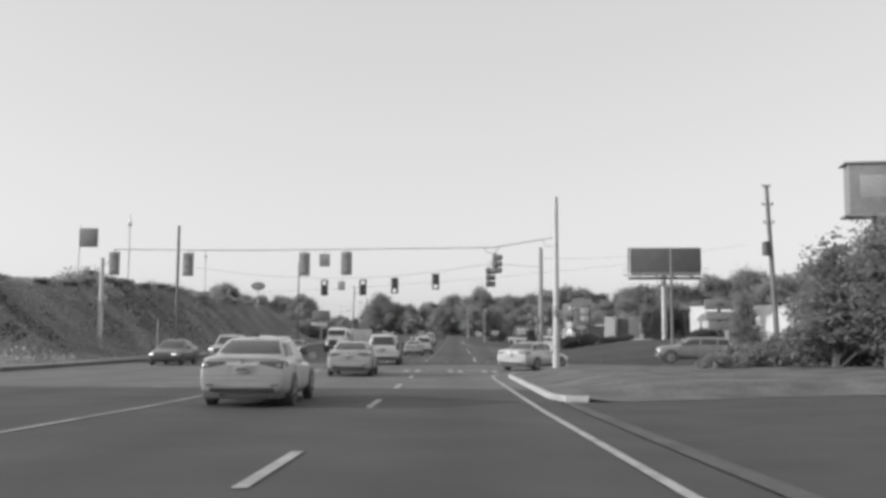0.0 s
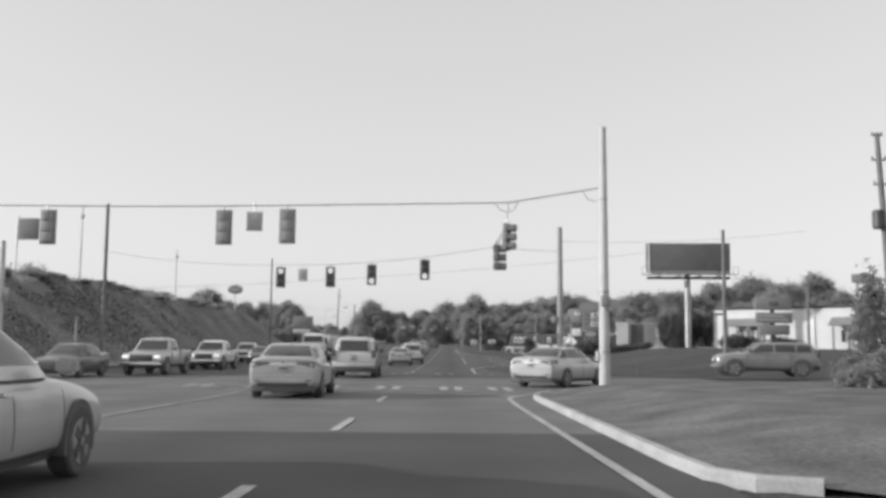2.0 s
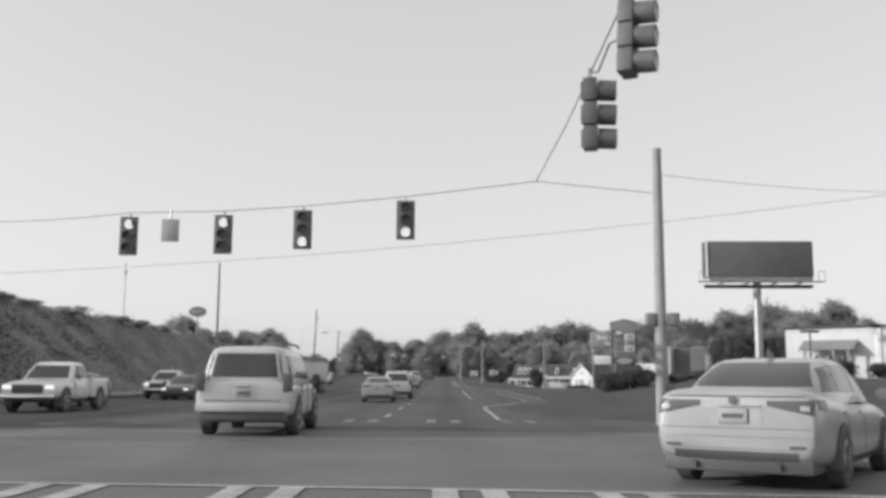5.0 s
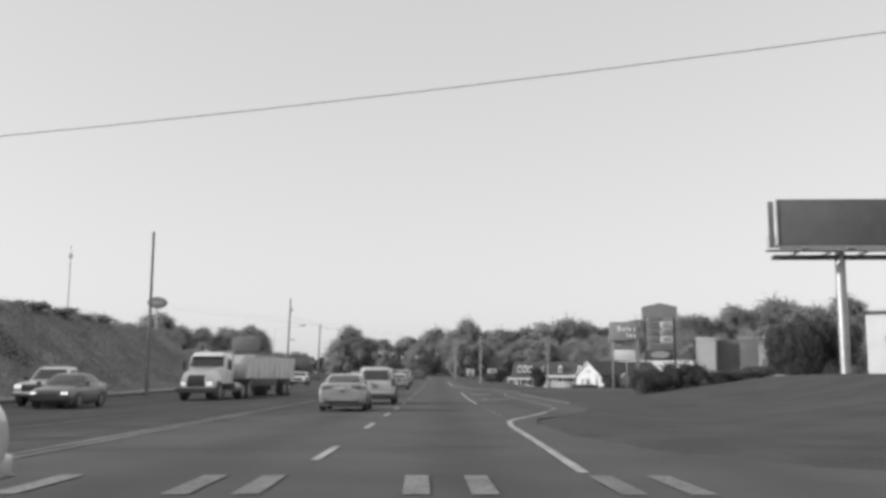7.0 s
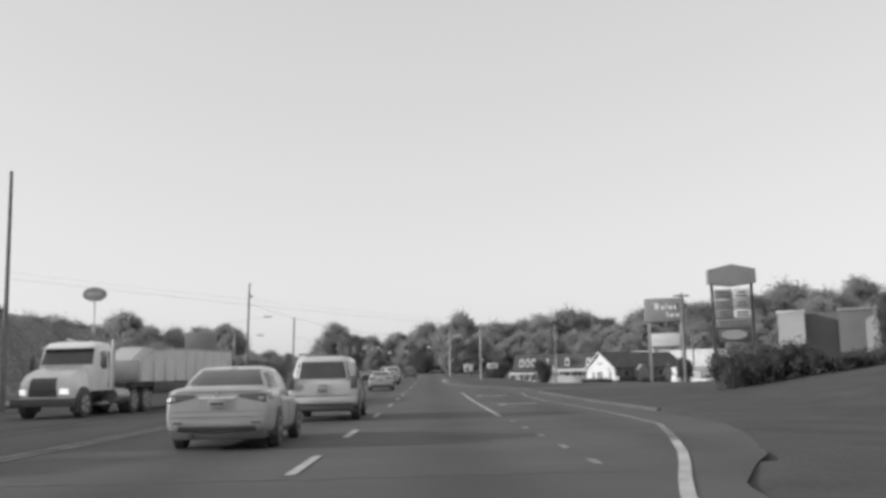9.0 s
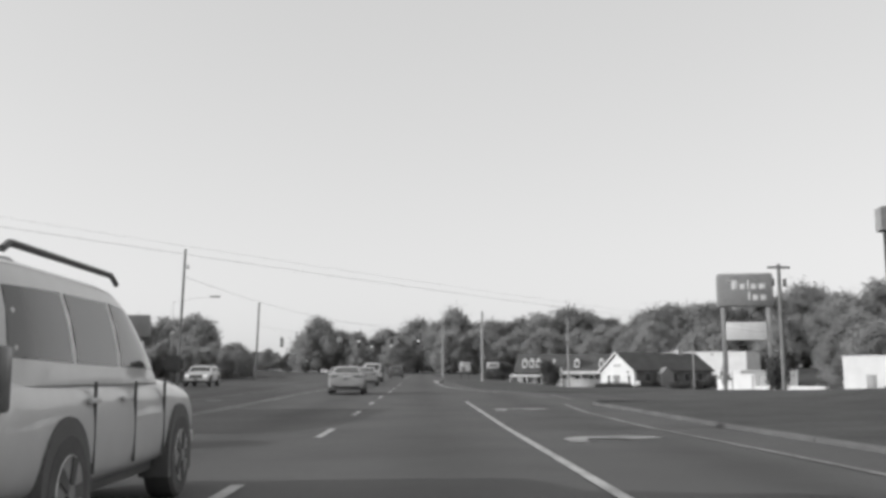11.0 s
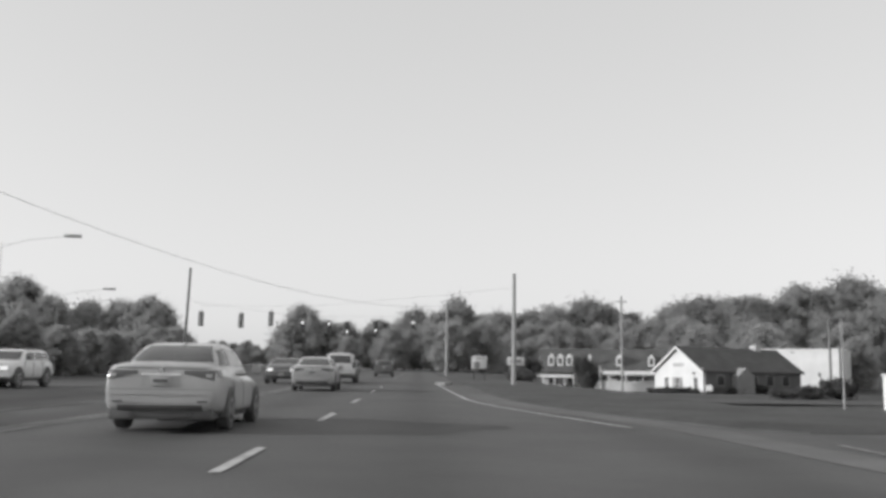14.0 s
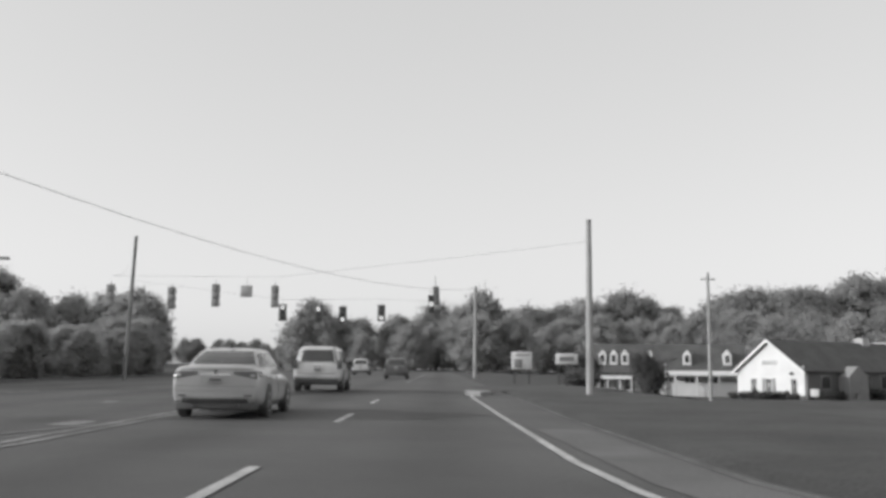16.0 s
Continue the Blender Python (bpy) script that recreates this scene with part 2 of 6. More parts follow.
def smooth01(a, b, v):
    u = min(1.0, max(0.0, (v - a) / (b - a)))
    return u * u * (3 - 2 * u)


RIGHT_Y = [-60, 0, 30, 46, 60, 80, 116, 131, 150, 157, 165, 172, 185, 220, 245, 300, 450, 900]
RIGHT_Z = [1.0, 0.3, 0.1, -0.1, 0.1, 0.9, 1.35, 1.0, 0.25, 0.1, -0.4, -0.7, -0.5, -0.15, -0.1, 2.0, 4.0, 6.0]
LEFT_EDGE = -19.5


def right_edge(y):
    """Outer edge of the carriageway on the near side."""
    pts_y = [-60, 39.6, 41.0, 42.3, 43.6, 44.7, 45.5, 46.1, 46.6, 62.0, 62.2, 63, 66, 69, 72, 76.6, 83, 86.3, 88.5, 90, 94.5, 98.3, 104, 134.5, 135.3, 136, 150.5, 151.5, 154.8, 158.6, 164, 176, 190, 300, 900]
    pts_x = [2.75, 2.82, 2.9, 3.15, 3.65, 4.4, 5.4, 7.0, 12, 16, 14, 11, 8.6, 6.0, 4.3, 3.6, 3.65, 4.1, 5.0, 5.7, 7.0, 7.8, 8.15, 8.2, 8.5, 12, 12, 8.4, 7.4, 6.55, 5.7, 5.6, 5.8, 7.2, 16]
    return float(np.interp(y, pts_y, pts_x))


def ground_z(x, y):
    base = road_z(y)
    e = right_edge(y)
    z = base - 0.09
    if x > e:
        t = smooth01(e + 4, e + 17, x)
        flush = smooth01(74, 80, y) * (1 - smooth01(98, 104, y))
        lip = 0.10 - 0.085 * flush
        z = base + lip + (float(np.interp(y, RIGHT_Y, RIGHT_Z)) - base - lip) * t
        z -= 0.15 * (1 - flush) * (1 - smooth01(e + 0.1, e + 0.3, x))
        if x > 60:
            z += 4.0 * smooth01(60, 200, x)
    elif x < LEFT_EDGE - 0.2:
        z = base + 0.08
        high = (4.9 + 1.3 * smooth01(64, 98, y)) * (1 - smooth01(162, 194, y)) * smooth01(54, 63, y)
        t = smooth01(-21.5, -30.5, x)
        z += max(0.0, high - base) * t + 1.0 * smooth01(-24, -60, x) * smooth01(170, 200, y)
    return z


def sheet(name, xs, ys, height, material):
    verts = [(x, y, height(x, y)) for y in ys for x in xs]
    w = len(xs)
    faces = [(j * w + i, j * w + i + 1, (j + 1) * w + i + 1, (j + 1) * w + i) for j in range(len(ys) - 1) for i in range(w - 1)]
    me = bpy.data.meshes.new(name)
    me.from_pydata(verts, [], faces)
    me.materials.append(material)
    for p in me.polygons:
        p.use_smooth = True
    return new(name, me)


def steps(*spans):
    out = []
    for a, b, d in spans:
        n = max(1, round((b - a) / d))
        out += [a + (b - a) * i / n for i in range(n)]
    return out + [spans[-1][1]]


DRIVES = ((-14.0, 22.3, 26), (46.6, 62.0, 90), (136.0, 150.5, 60), (198.0, 210.0, 80))


def drive_z(x, y):
    """A drive leaves the road flush and climbs to the ground behind."""
    e = right_edge(y)
    low = road_z(y) + 0.008
    return low + (ground_z(x, y) + 0.05 - low) * smooth01(e + 0.6, e + 6, x)


def rough_ground(x, y):
    for a, b, far in DRIVES:
        if a - 1.0 < y < b + 1.0 and right_edge(y) < x < far + 1:
            return min(ground_z(x, y), drive_z(x, y)) - 0.04
    n = noise.noise((x * 0.3, y * 0.3, 0)) * 0.06 + noise.noise((x * 0.06, y * 0.06, 3)) * 0.25
    off = smooth01(1.0, 6.0, max(x - right_edge(y), LEFT_EDGE - 1.5 - x, 0))
    return ground_z(x, y) + n * off


ground = sheet("ground", steps((-1600, -200, 200), (-200, -60, 14), (-60, -34, 3), (-34, -19, 0.75), (-19, 2, 3), (2, 14, 0.4), (14, 40, 1.3), (40, 120, 8), (120, 1600, 185)),
               steps((-400, -40, 40), (-40, 0, 4), (0, 170, 1.2), (170, 260, 3), (260, 600, 20), (600, 2400, 150)), rough_ground, GRASS)
tagged(ground, "mown grass ground with bare patches beside the road", "ground", kind="structure")


def road_sheet(name, y0, y1, left, right, lift, material, dy=2.0, nx=8):
    n = max(2, int((y1 - y0) / dy) + 1)
    verts, faces = [], []
    for j in range(n):
        y = y0 + (y1 - y0) * j / (n - 1)
        a, b = left(y), right(y)
        for i in range(nx + 1):
            x = a + (b - a) * i / nx
            verts.append((x, y, road_z(y) + lift))
    w = nx + 1
    for j in range(n - 1):
        for i in range(nx):
            faces.append((j * w + i, j * w + i + 1, (j + 1) * w + i + 1, (j + 1) * w + i))
    me = bpy.data.meshes.new(name)
    me.from_pydata(verts, [], faces)
    me.materials.append(material)
    return new(name, me)


# three asphalt tones in turn: dark approach, pale junction, mid grey beyond
for y0, y1, m, lab in ((-60, 29.0, ASPHALT_DARK, "darker asphalt of a wide multi-lane road"), (29.0, 61.0, ASPHALT_PALE, "pale asphalt of the junction"), (61.0, 900, ASPHALT, "grey worn asphalt of a wide multi-lane road")):
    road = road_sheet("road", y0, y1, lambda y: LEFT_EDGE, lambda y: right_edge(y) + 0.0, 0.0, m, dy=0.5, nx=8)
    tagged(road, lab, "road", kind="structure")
# drives and side streets on the near side
for i, (y0, y1, x1) in enumerate(DRIVES):
    e0 = right_edge((y0 + y1) / 2) - (0.0 if y0 < 40 else 1.0)
    xs = steps((e0, e0 + 12, 0.8), (e0 + 12, x1, 4))
    ys = steps((y0, y1, 0.8),)
    d = sheet("side_road", xs, ys, drive_z, ASPHALT_OLD)
    tagged(d, "dark asphalt side road joining the main road", "road", kind="structure")
left_street = sheet("side_road", steps((-60, -19, 3)), steps((256, 268, 1.5)), lambda x, y: max(ground_z(x, y), road_z(y)) + 0.12, ASPHALT_OLD)
tagged(left_street, "dark asphalt side street on the far side", "road", kind="structure")


def stripe(points, width, material=None, name="road_line", label="worn white painted road line", lift=0.012):
    """A painted band that lies on the road and follows the points."""
    verts, faces = [], []
    dense = []
    for (xa, ya), (xb, yb) in zip(points, points[1:]):
        n = max(1, int(math.hypot(xb - xa, yb - ya) / 2))
        dense += [(xa + (xb - xa) * i / n, ya + (yb - ya) * i / n) for i in range(n)]
    dense.append(points[-1])
    for i, (x, y) in enumerate(dense):
        x0, y0 = dense[max(0, i - 1)]
        x1, y1 = dense[min(len(dense) - 1, i + 1)]
        d = Vector((x1 - x0, y1 - y0)).normalized()
        for s in (-0.5, 0.5):
            px, py = x + d.y * s * width, y - d.x * s * width
            verts.append((px, py, road_z(py) + lift))
    for i in range(len(dense) - 1):
        faces.append((2 * i, 2 * i + 1, 2 * i + 3, 2 * i + 2))
    me = bpy.data.meshes.new(name)
    me.from_pydata(verts, [], faces)
    me.materials.append(material or LINE)
    return tagged(new(name, me), label, "road marking", kind="structure")


EDGE = [(1.96 + 0.0042 * y, y) for y in range(-20, 40, 3)] + [(2.19, 40.5), (2.32, 41.3), (2.66, 42.3), (3.1, 43.4), (3.7, 44.7)]
stripe(EDGE, 0.13)
stripe([(2.48, 68), (2.68, 75.5), (2.79, 81), (2.98, 83.9), (3.26, 85.4), (3.68, 87.0), (4.16, 88.7), (4.66, 90.6), (5.2, 93.0)], 0.15)
stripe([(5.2, 93.0), (5.62, 94.9), (6.4, 98.8), (6.65, 104), (6.7, 112), (6.6, 120), (6.68, 127.4), (6.88, 130.5), (7.2, 134.5)], 0.15, LINE_FADED, label="faded white edge line on the asphalt")
stripe([(8.5, 140.6), (8.55, 144), (8.7, 147.8)], 0.13, LINE_FADED)
stripe([(3.25 + 0.0155 * (y - 105), y) for y in range(105, 141, 3)], 0.14)
stripe([(6.4, 151.6), (6.1, 153), (5.5, 156.1), (4.75, 160.5), (4.4, 163.5), (4.25, 166), (4.2, 177), (4.2, 191)], 0.13)
for y in (88.9, 91.8, 94.9, 98.0, 101.2):
    stripe([(3.1 + 0.0145 * (y - 88), y), (3.1 + 0.0145 * (y - 87), y + 0.8)], 0.13, LINE_FADED)
for y in (-12.0, -2.0, 8.0, 20.0, 29.2, 38.46):
    stripe([(-1.76 + 0.0145 * y, y), (-1.76 + 0.0145 * (y + 3), y + 3.0)], 0.14)
for y in [69.9, 79.6, 88.4, 96.2, 106.0, 116.8, 126.0, 134.8, 143.3] + [219.0 + 9.5 * k for k in range(9)]:
    stripe([(-2.22 + 0.0164 * y, y), (-2.22 + 0.0164 * (y + 3), y + 3.0)], 0.14)
for y in (152.6, 162.0, 173.6, 183.0):
    stripe([(-2.09 + 0.0164 * y, y), (-2.07 + 0.0164 * (y + 3), y + 3.2)], 0.14)
# left edge of the far lane, double line, and opposite lane marks
stripe([(-6.15, -20), (-6.0, 20), (-5.6, 44.5)], 0.15, LINE_WORN, label="faded painted line by the turning lane")
for dx in (0.0, -0.3):
    stripe([(-5.5 + dx, 70), (-5.75 + dx, 100), (-5.5 + dx, 112), (-4.6 + dx, 128), (-4.2 + dx, 150), (-3.0 + dx, 168), (-2.8 + dx, 192)], 0.16, LINE_FADED, label="faded double line along the middle of the road")
stripe([(-9.2, 68), (-9.4, 100), (-8.6, 130), (-6.5, 160), (-3.4, 172)], 0.12, LINE_FADED, label="faded line of the turning lane")
for y in range(-15, 190, 12):
    if not 40 < y < 68:
        stripe([(-12.3, y), (-12.3, y + 3)], 0.12, LINE_FADED, label="faded lane dash of the opposite side")
stripe([(-17.6, -20), (-17.5, 42)], 0.12, LINE_FADED, label="faded edge line of the opposite side")
# stop line and ladder crossing, both set at a skew
stripe([(-6.4, 45.4), (2.5, 42.3)], 0.28)
stripe([(-9.5, 47.4), (-0.2, 46.0), (3.75, 44.75)], 0.15)
stripe([(-9.5, 49.2), (-0.3, 48.6), (6.0, 47.9)], 0.15)
for x in (-8.3, -7.7, -6.1, -5.5, -3.8, -3.2, -1.65, -1.1, 0.5, 1.0, 2.15, 2.65):
    stripe([(x, 46.1 - 0.16 * x), (x, 48.5 - 0.08 * x)], 0.26)
stripe([(6.6, 50.5), (7.2, 55), (7.8, 60), (8.4, 64)], 0.13)
for x in (-4.5, -3.7, -2.0, -1.3, 0.4, 1.1, 2.6, 3.3):
    stripe([(x, 65.6), (x, 67.6)], 0.28, LINE_FADED)
# turn arrows of the near-side turning lane
for x, y in ((4.1, 116.25), (4.12, 130.0)):
    bm = bmesh.new()
    shape = ((0.0, -1.0), (0.34, -1.05), (0.36, -0.4), (0.5, 0.0), (1.05, 0.2), (1.25, -0.4), (1.85, 0.05), (1.75, 0.5), (1.25, 0.76), (0.8, 0.54), (0.32, 0.44), (0.02, 0.0))
    bmesh.ops.triangulate(bm, faces=[bm.faces.new([bm.verts.new((x + a, y + b, road_z(y + b) + 0.012)) for a, b in shape])])
    tagged(part("turn_arrow", bm, LINE_WORN), "worn white right-turn arrow on the asphalt", "road marking", kind="structure")
# pale shoulder beyond the drive mouth
stripe([(8.0, 142.5), (7.7, 147), (7.5, 151), (6.85, 154.8), (6.0, 158.6), (5.15, 164), (4.95, 172)], 0.95, SHOULDER, "road_shoulder", "pale gritty shoulder beside the edge line", 0.008)
# tar seams and patches
for y0 in (46.8, 56.9, 63.5, 88):
    stripe([(mid(y0) - 12 + k * 2.0, y0 + 0.1 * math.sin(k)) for k in range(8)], 0.07, SEAM, "tar_seam", "dark tar seam across the asphalt", 0.004)
for x, y, a, b in ((-8.5, 29, 0.5, 0.9), (-9.3, 63, 0.7, 0.5), (-5.2, 120, 0.5, 0.9), (-6.8, 140, 0.6, 1.0), (-4.0, 172, 0.5, 1.2), (-6.5, 182, 0.4, 0.8)):
    stripe([(x, y), (x + 0.02, y + b)], a, LINE_FADED, "road_patch", "pale repaired patch in the asphalt", 0.005)


def curb(points, name="curb", height=0.15, width=0.16, label="pale concrete kerb", material=None):
    rows = []
    for i, (x, y) in enumerate(points):
        x0, y0 = points[max(0, i - 1)]
        x1, y1 = points[min(len(points) - 1, i + 1)]
        d = Vector((x1 - x0, y1 - y0)).normalized()
        nx, ny = d.y, -d.x
        z = road_z(y)
        rows.append([(x, y, z - 0.1), (x, y, z + height - 0.03), (x + nx * 0.03, y + ny * 0.03, z + height),
                     (x + nx * width, y + ny * width, z + height), (x + nx * width, y + ny * width, z - 0.1)])
    ob = part(name, loft(rows), material or KERB, None, "", 0)
    return tagged(ob, label, "kerb", kind="structure")


def kerb_run(x0, y0, y1, material=None, height=0.12):
    """A kerb in cast lengths with open joints."""
    y = y0
    while y < y1 - 0.2:
        b = min(y + 3.0, y1)
        curb([(x0(y), y), (x0((y + b) / 2), (y + b) / 2), (x0(b - 0.03), b - 0.03)], height=height, material=material)
        y = b


stripe([(2.78, -14), (2.86, 8), (2.92, 22.2)], 0.28, GUTTER, "gutter", "flush worn concrete gutter strip", 0.02)
curb([(3.5, 22.8), (3.0, 23.05), (2.72, 23.7), (2.68, 24.9)], height=0.12, width=0.14, material=KERB_PALE)
kerb_run(lambda y: 2.68 + 0.0093 * (y - 24.9), 24.9, 39.6, KERB_PALE)
curb([(2.82, 39.6), (2.9, 41.0), (3.15, 42.3), (3.65, 43.6), (4.4, 44.7), (5.4, 45.5), (7.0, 46.1), (12, 46.6), (30, 46.6)], height=0.12, width=0.14, material=KERB_PALE)
curb([(30, 62), (14, 62.2), (11, 63), (8.6, 66), (6.0, 69), (4.3, 72), (3.6, 76.6), (3.65, 82)], "curb", 0.012, 0.1, "low worn kerb half buried in grass", KERB_WORN)
kerb_run(lambda y: 8.15 + 0.002 * (y - 106), 106, 134.5, KERB, 0.09)
curb([(8.2, 134.5), (8.5, 135.5), (9.5, 136), (20, 136)], height=0.1)
curb([(20, 150.5), (9.4, 150.5), (8.4, 151.5), (7.4, 154.8), (6.55, 158.6), (5.7, 164), (5.6, 176), (5.8, 190), (6.4, 195), (8, 198)], "curb", 0.03, 0.1, "low worn kerb half buried in grass", KERB_WORN)
for y in range(-20, 196, 12):
    curb([(LEFT_EDGE, y + 11.97), (LEFT_EDGE, y + 6), (LEFT_EDGE, y)])
isl = part("traffic_island", loft([[(4.6 + 0.55 * math.cos(a) * s, 193.5 + 2.2 * math.sin(a) * s, road_z(193.5) + h) for a in (math.pi * 2 * k / 16 for k in range(16))] for s, h in ((1, -0.05), (1, 0.13), (0.9, 0.16))]), CONCRETE)
tagged(isl, "small raised pale concrete traffic island", "traffic island", kind="structure")


def walkway(x0, x1, y0, y1, lift=0.14):
    xs, ys = steps((x0, x1, 1.5)), steps((y0, y1, 1.5))
    ob = sheet("pavement", xs, ys, lambda x, y: max(ground_z(x, y), road_z(y)) + lift * 0.35 + 0.03, CONCRETE)
    return tagged(ob, "pale concrete pavement slab path", "pavement", kind="structure")



def plot_z(x, y):
    """The kerbed corner plot: turf that swells gently behind its kerb and runs out flush at the drive."""
    edge = right_edge(y) + 0.12
    top = max(ground_z(x, y), road_z(y) + 0.1) + 0.012 + 0.28 * smooth01(edge, edge + 2.4, x) * smooth01(23.2, 25.8, y) * (1 - smooth01(44.6, 46.4, y) * smooth01(7, 12, x)) + 0.035 * noise.noise((x, y, 0))
    low = drive_z(x, y) + 0.012
    return low + (top - low) * smooth01(22.2, 23.8, y)


def corner_plot():
    ys, n = steps((22.25, 46.4, 0.35)), 34
    start = lambda y: max(right_edge(y), float(np.interp(y, (22.2, 22.85, 23.2, 23.8, 24.9), (4.2, 3.4, 2.98, 2.72, 2.68)))) + 0.05
    verts = []
    for y in ys:
        x0 = start(y)
        for i in range(n):
            x = x0 + (20.5 - x0) * (i / (n - 1)) ** 1.5
            verts.append((x, y, plot_z(x, y)))
    faces = [(j * n + i, j * n + i + 1, j * n + n + i + 1, j * n + n + i) for j in range(len(ys) - 1) for i in range(n - 1)]
    me = bpy.data.meshes.new("turf")
    me.from_pydata(verts, [], faces)
    me.materials.append(TURF)
    for p in me.polygons:
        p.use_smooth = True
    return tagged(new("turf", me), "dry pale turf on a kerbed corner plot", "turf", kind="structure")


corner_plot()
walkway(-22.4, -20.0, -30, 190)

# ---- vegetation ----


def leaf_mesh(name, clumps, count, size, material, seed, shell=0.55, core=0.80, loose=0.0):
    """Many small leaf blades, scattered in and near the skin of the clumps (x, y, z, rx, ry, rz)."""
    r = np.random.RandomState(seed)
    c = np.array(clumps, float)
    vol = c[:, 3] * c[:, 4] * c[:, 5]
    which = r.choice(len(c), count, p=vol ** 0.8 / (vol ** 0.8).sum())
    d = r.normal(size=(count, 3))
    d /= np.linalg.norm(d, axis=1)[:, None]
    rad = shell + (1.36 - shell) * r.rand(count) + loose * (r.rand(count) < 0.3) * r.rand(count)
    p = c[which, :3] + d * c[which, 3:] * rad[:, None]
    u = r.normal(size=(count, 3))
    u /= np.linalg.norm(u, axis=1)[:, None]
    v = np.cross(u, r.normal(size=(count, 3)))
    v /= np.linalg.norm(v, axis=1)[:, None]
    s = size * (0.5 + r.rand(count))[:, None]
    blade = np.stack([p - u * s * 0.8 - v * s * 0.5, p - u * s * 0.8 + v * s * 0.5, p + u * s], 1).reshape(-1, 3)
    verts, faces = blade.tolist(), np.arange(count * 3).reshape(-1, 3).tolist()
    for cx, cy, cz, rx, ry, rz in clumps:              # the dense inner leaves of each clump, as a ragged mass
        k0 = len(verts)
        for i in range(6):
            th = math.pi * (i + 0.5) / 6
            for j in range(10):
                a, f = 2 * math.pi * (j + 0.5 * (i % 2)) / 10, core * r.uniform(0.62, 1.2)
                verts.append([cx + rx * f * math.sin(th) * math.cos(a), cy + ry * f * math.sin(th) * math.sin(a), cz + rz * f * math.cos(th)])
        for i in range(5):
            for j in range(10):
                faces.append([k0 + 10 * i + j, k0 + 10 * i + (j + 1) % 10, k0 + 10 * i + 10 + (j + 1) % 10, k0 + 10 * i + 10 + j])
        faces += [[k0 + j for j in range(10)], [k0 + 50 + j for j in range(10)]]
    me = bpy.data.meshes.new(name)
    me.from_pydata(verts, [], faces)
    me.materials.append(material)
    return me


def tree(name, height, spread, seed, label, material=None, leaves=5200, trunk_part=0.28, tall=False, blade=1.0):
    r = random.Random(seed)
    root = thing(name, 0, 0, 0, 0, label, "tree", "roadside trees")
    bm = bmesh.new()
    lean = r.uniform(-0.03, 0.03) * height
    tube([(0, 0, -0.4), (lean * 0.3, 0, height * 0.25), (lean, lean, height * 0.55), (lean, 0, height * 0.9)],
         [height * 0.026, height * 0.02, height * 0.013, height * 0.004], 8, bm)
    clumps = []
    n = 84 if not tall else 24
    for i in range(n):
        a = i * 2.4 + r.uniform(-0.4, 0.4)
        f = (i + 0.5) / n
        z = height * (trunk_part + (0.95 - trunk_part) * f)
        w = math.sin(math.pi * min(1, 0.22 + 0.74 * f)) if not tall else (1 - f) * 0.9 + 0.12
        d = spread * 0.5 * w * r.uniform(0.55, 0.9)
        x, y = d * math.cos(a), d * math.sin(a)
        if i % 2 == 0:
            tube([(lean * 0.5, 0, z - height * 0.16), (x * 0.5, y * 0.5, z - height * 0.07), (x, y, z)],
                 [height * 0.009, height * 0.006, height * 0.002], 5, bm)
        cr = spread * r.uniform(0.05, 0.15) * (1.0 if not tall else 0.4 + 0.7 * (1 - f))
        clumps.append((x, y, z, cr, cr, cr * r.uniform(0.5, 0.9)))
    clumps.append((0, 0, height * 0.55, spread * 0.22, spread * 0.22, height * 0.25))
    part("trunk", bm, BARK, root)
    part("crown", leaf_mesh("crown", clumps, leaves, 0.0105 * blade * (height + spread), material or LEAF, seed, 0.7, 0.72, 0.7), None, root)
    return root


def shrub(x, y, rx, ry, h, seed, label="dense dark green rounded shrub", name="shrub", leaves=1600, size=0.11, z=None, material=None):
    r = random.Random(seed)
    g = ground_z(x, y) if z is None else z
    root = thing(name, x, y, g, 0, label, "shrub", "roadside shrubs")
    clumps = [(0, 0, h * 0.42, rx * 0.8, ry * 0.8, h * 0.5)]
    bm = bmesh.new()
    for i in range(7):
        a = i * 0.9 + r.random()
        cx, cy, cz = rx * 0.6 * math.cos(a), ry * 0.6 * math.sin(a), h * r.uniform(0.3, 0.75)
        clumps.append((cx, cy, cz, rx * 0.42, ry * 0.42, h * 0.28))
        tube([(cx * 0.1, cy * 0.1, -0.2), (cx * 0.6, cy * 0.6, cz * 0.6), (cx, cy, cz)], [0.035, 0.025, 0.008], 5, bm)
    part("stem", bm, BARK, root)
    part("foliage", leaf_mesh("foliage", clumps, leaves, size, material or LEAF_HEDGE, seed, 0.45), None, root)
    return root


forms = [tree("tree", 10, 9.0, s, "broad-leaved tree in full leaf at the edge of the woods", None, 9500, 0.10, False, 0.9) for s in (3, 7, 12, 21)]
near_forms = [tree("tree", 10, 9.5, s, "leafy roadside tree with a low uneven crown", LEAF_DARK, 11500, 0.06, False, 0.75) for s in (31, 37)]
tall_forms = [tree("tree", 10, 5.0, s, "narrow dark evergreen tree", LEAF_DARK, 5200, 0.12, True) for s in (5, 9)]
SPOTS, NEAR = [], []
rr = random.Random(4)


def far_top(x):
    """Height of the woods' ridge across the distance."""
    return float(np.interp(x, (-16, -8, 14, 43, 70, 100, 130, 160), (12.2, 15.0, 16.6, 18.8, 20.6, 21.4, 24.5, 25.5))) + 0.9 * math.sin(x * 0.17) + 0.7 * math.sin(x * 0.41 + 1)


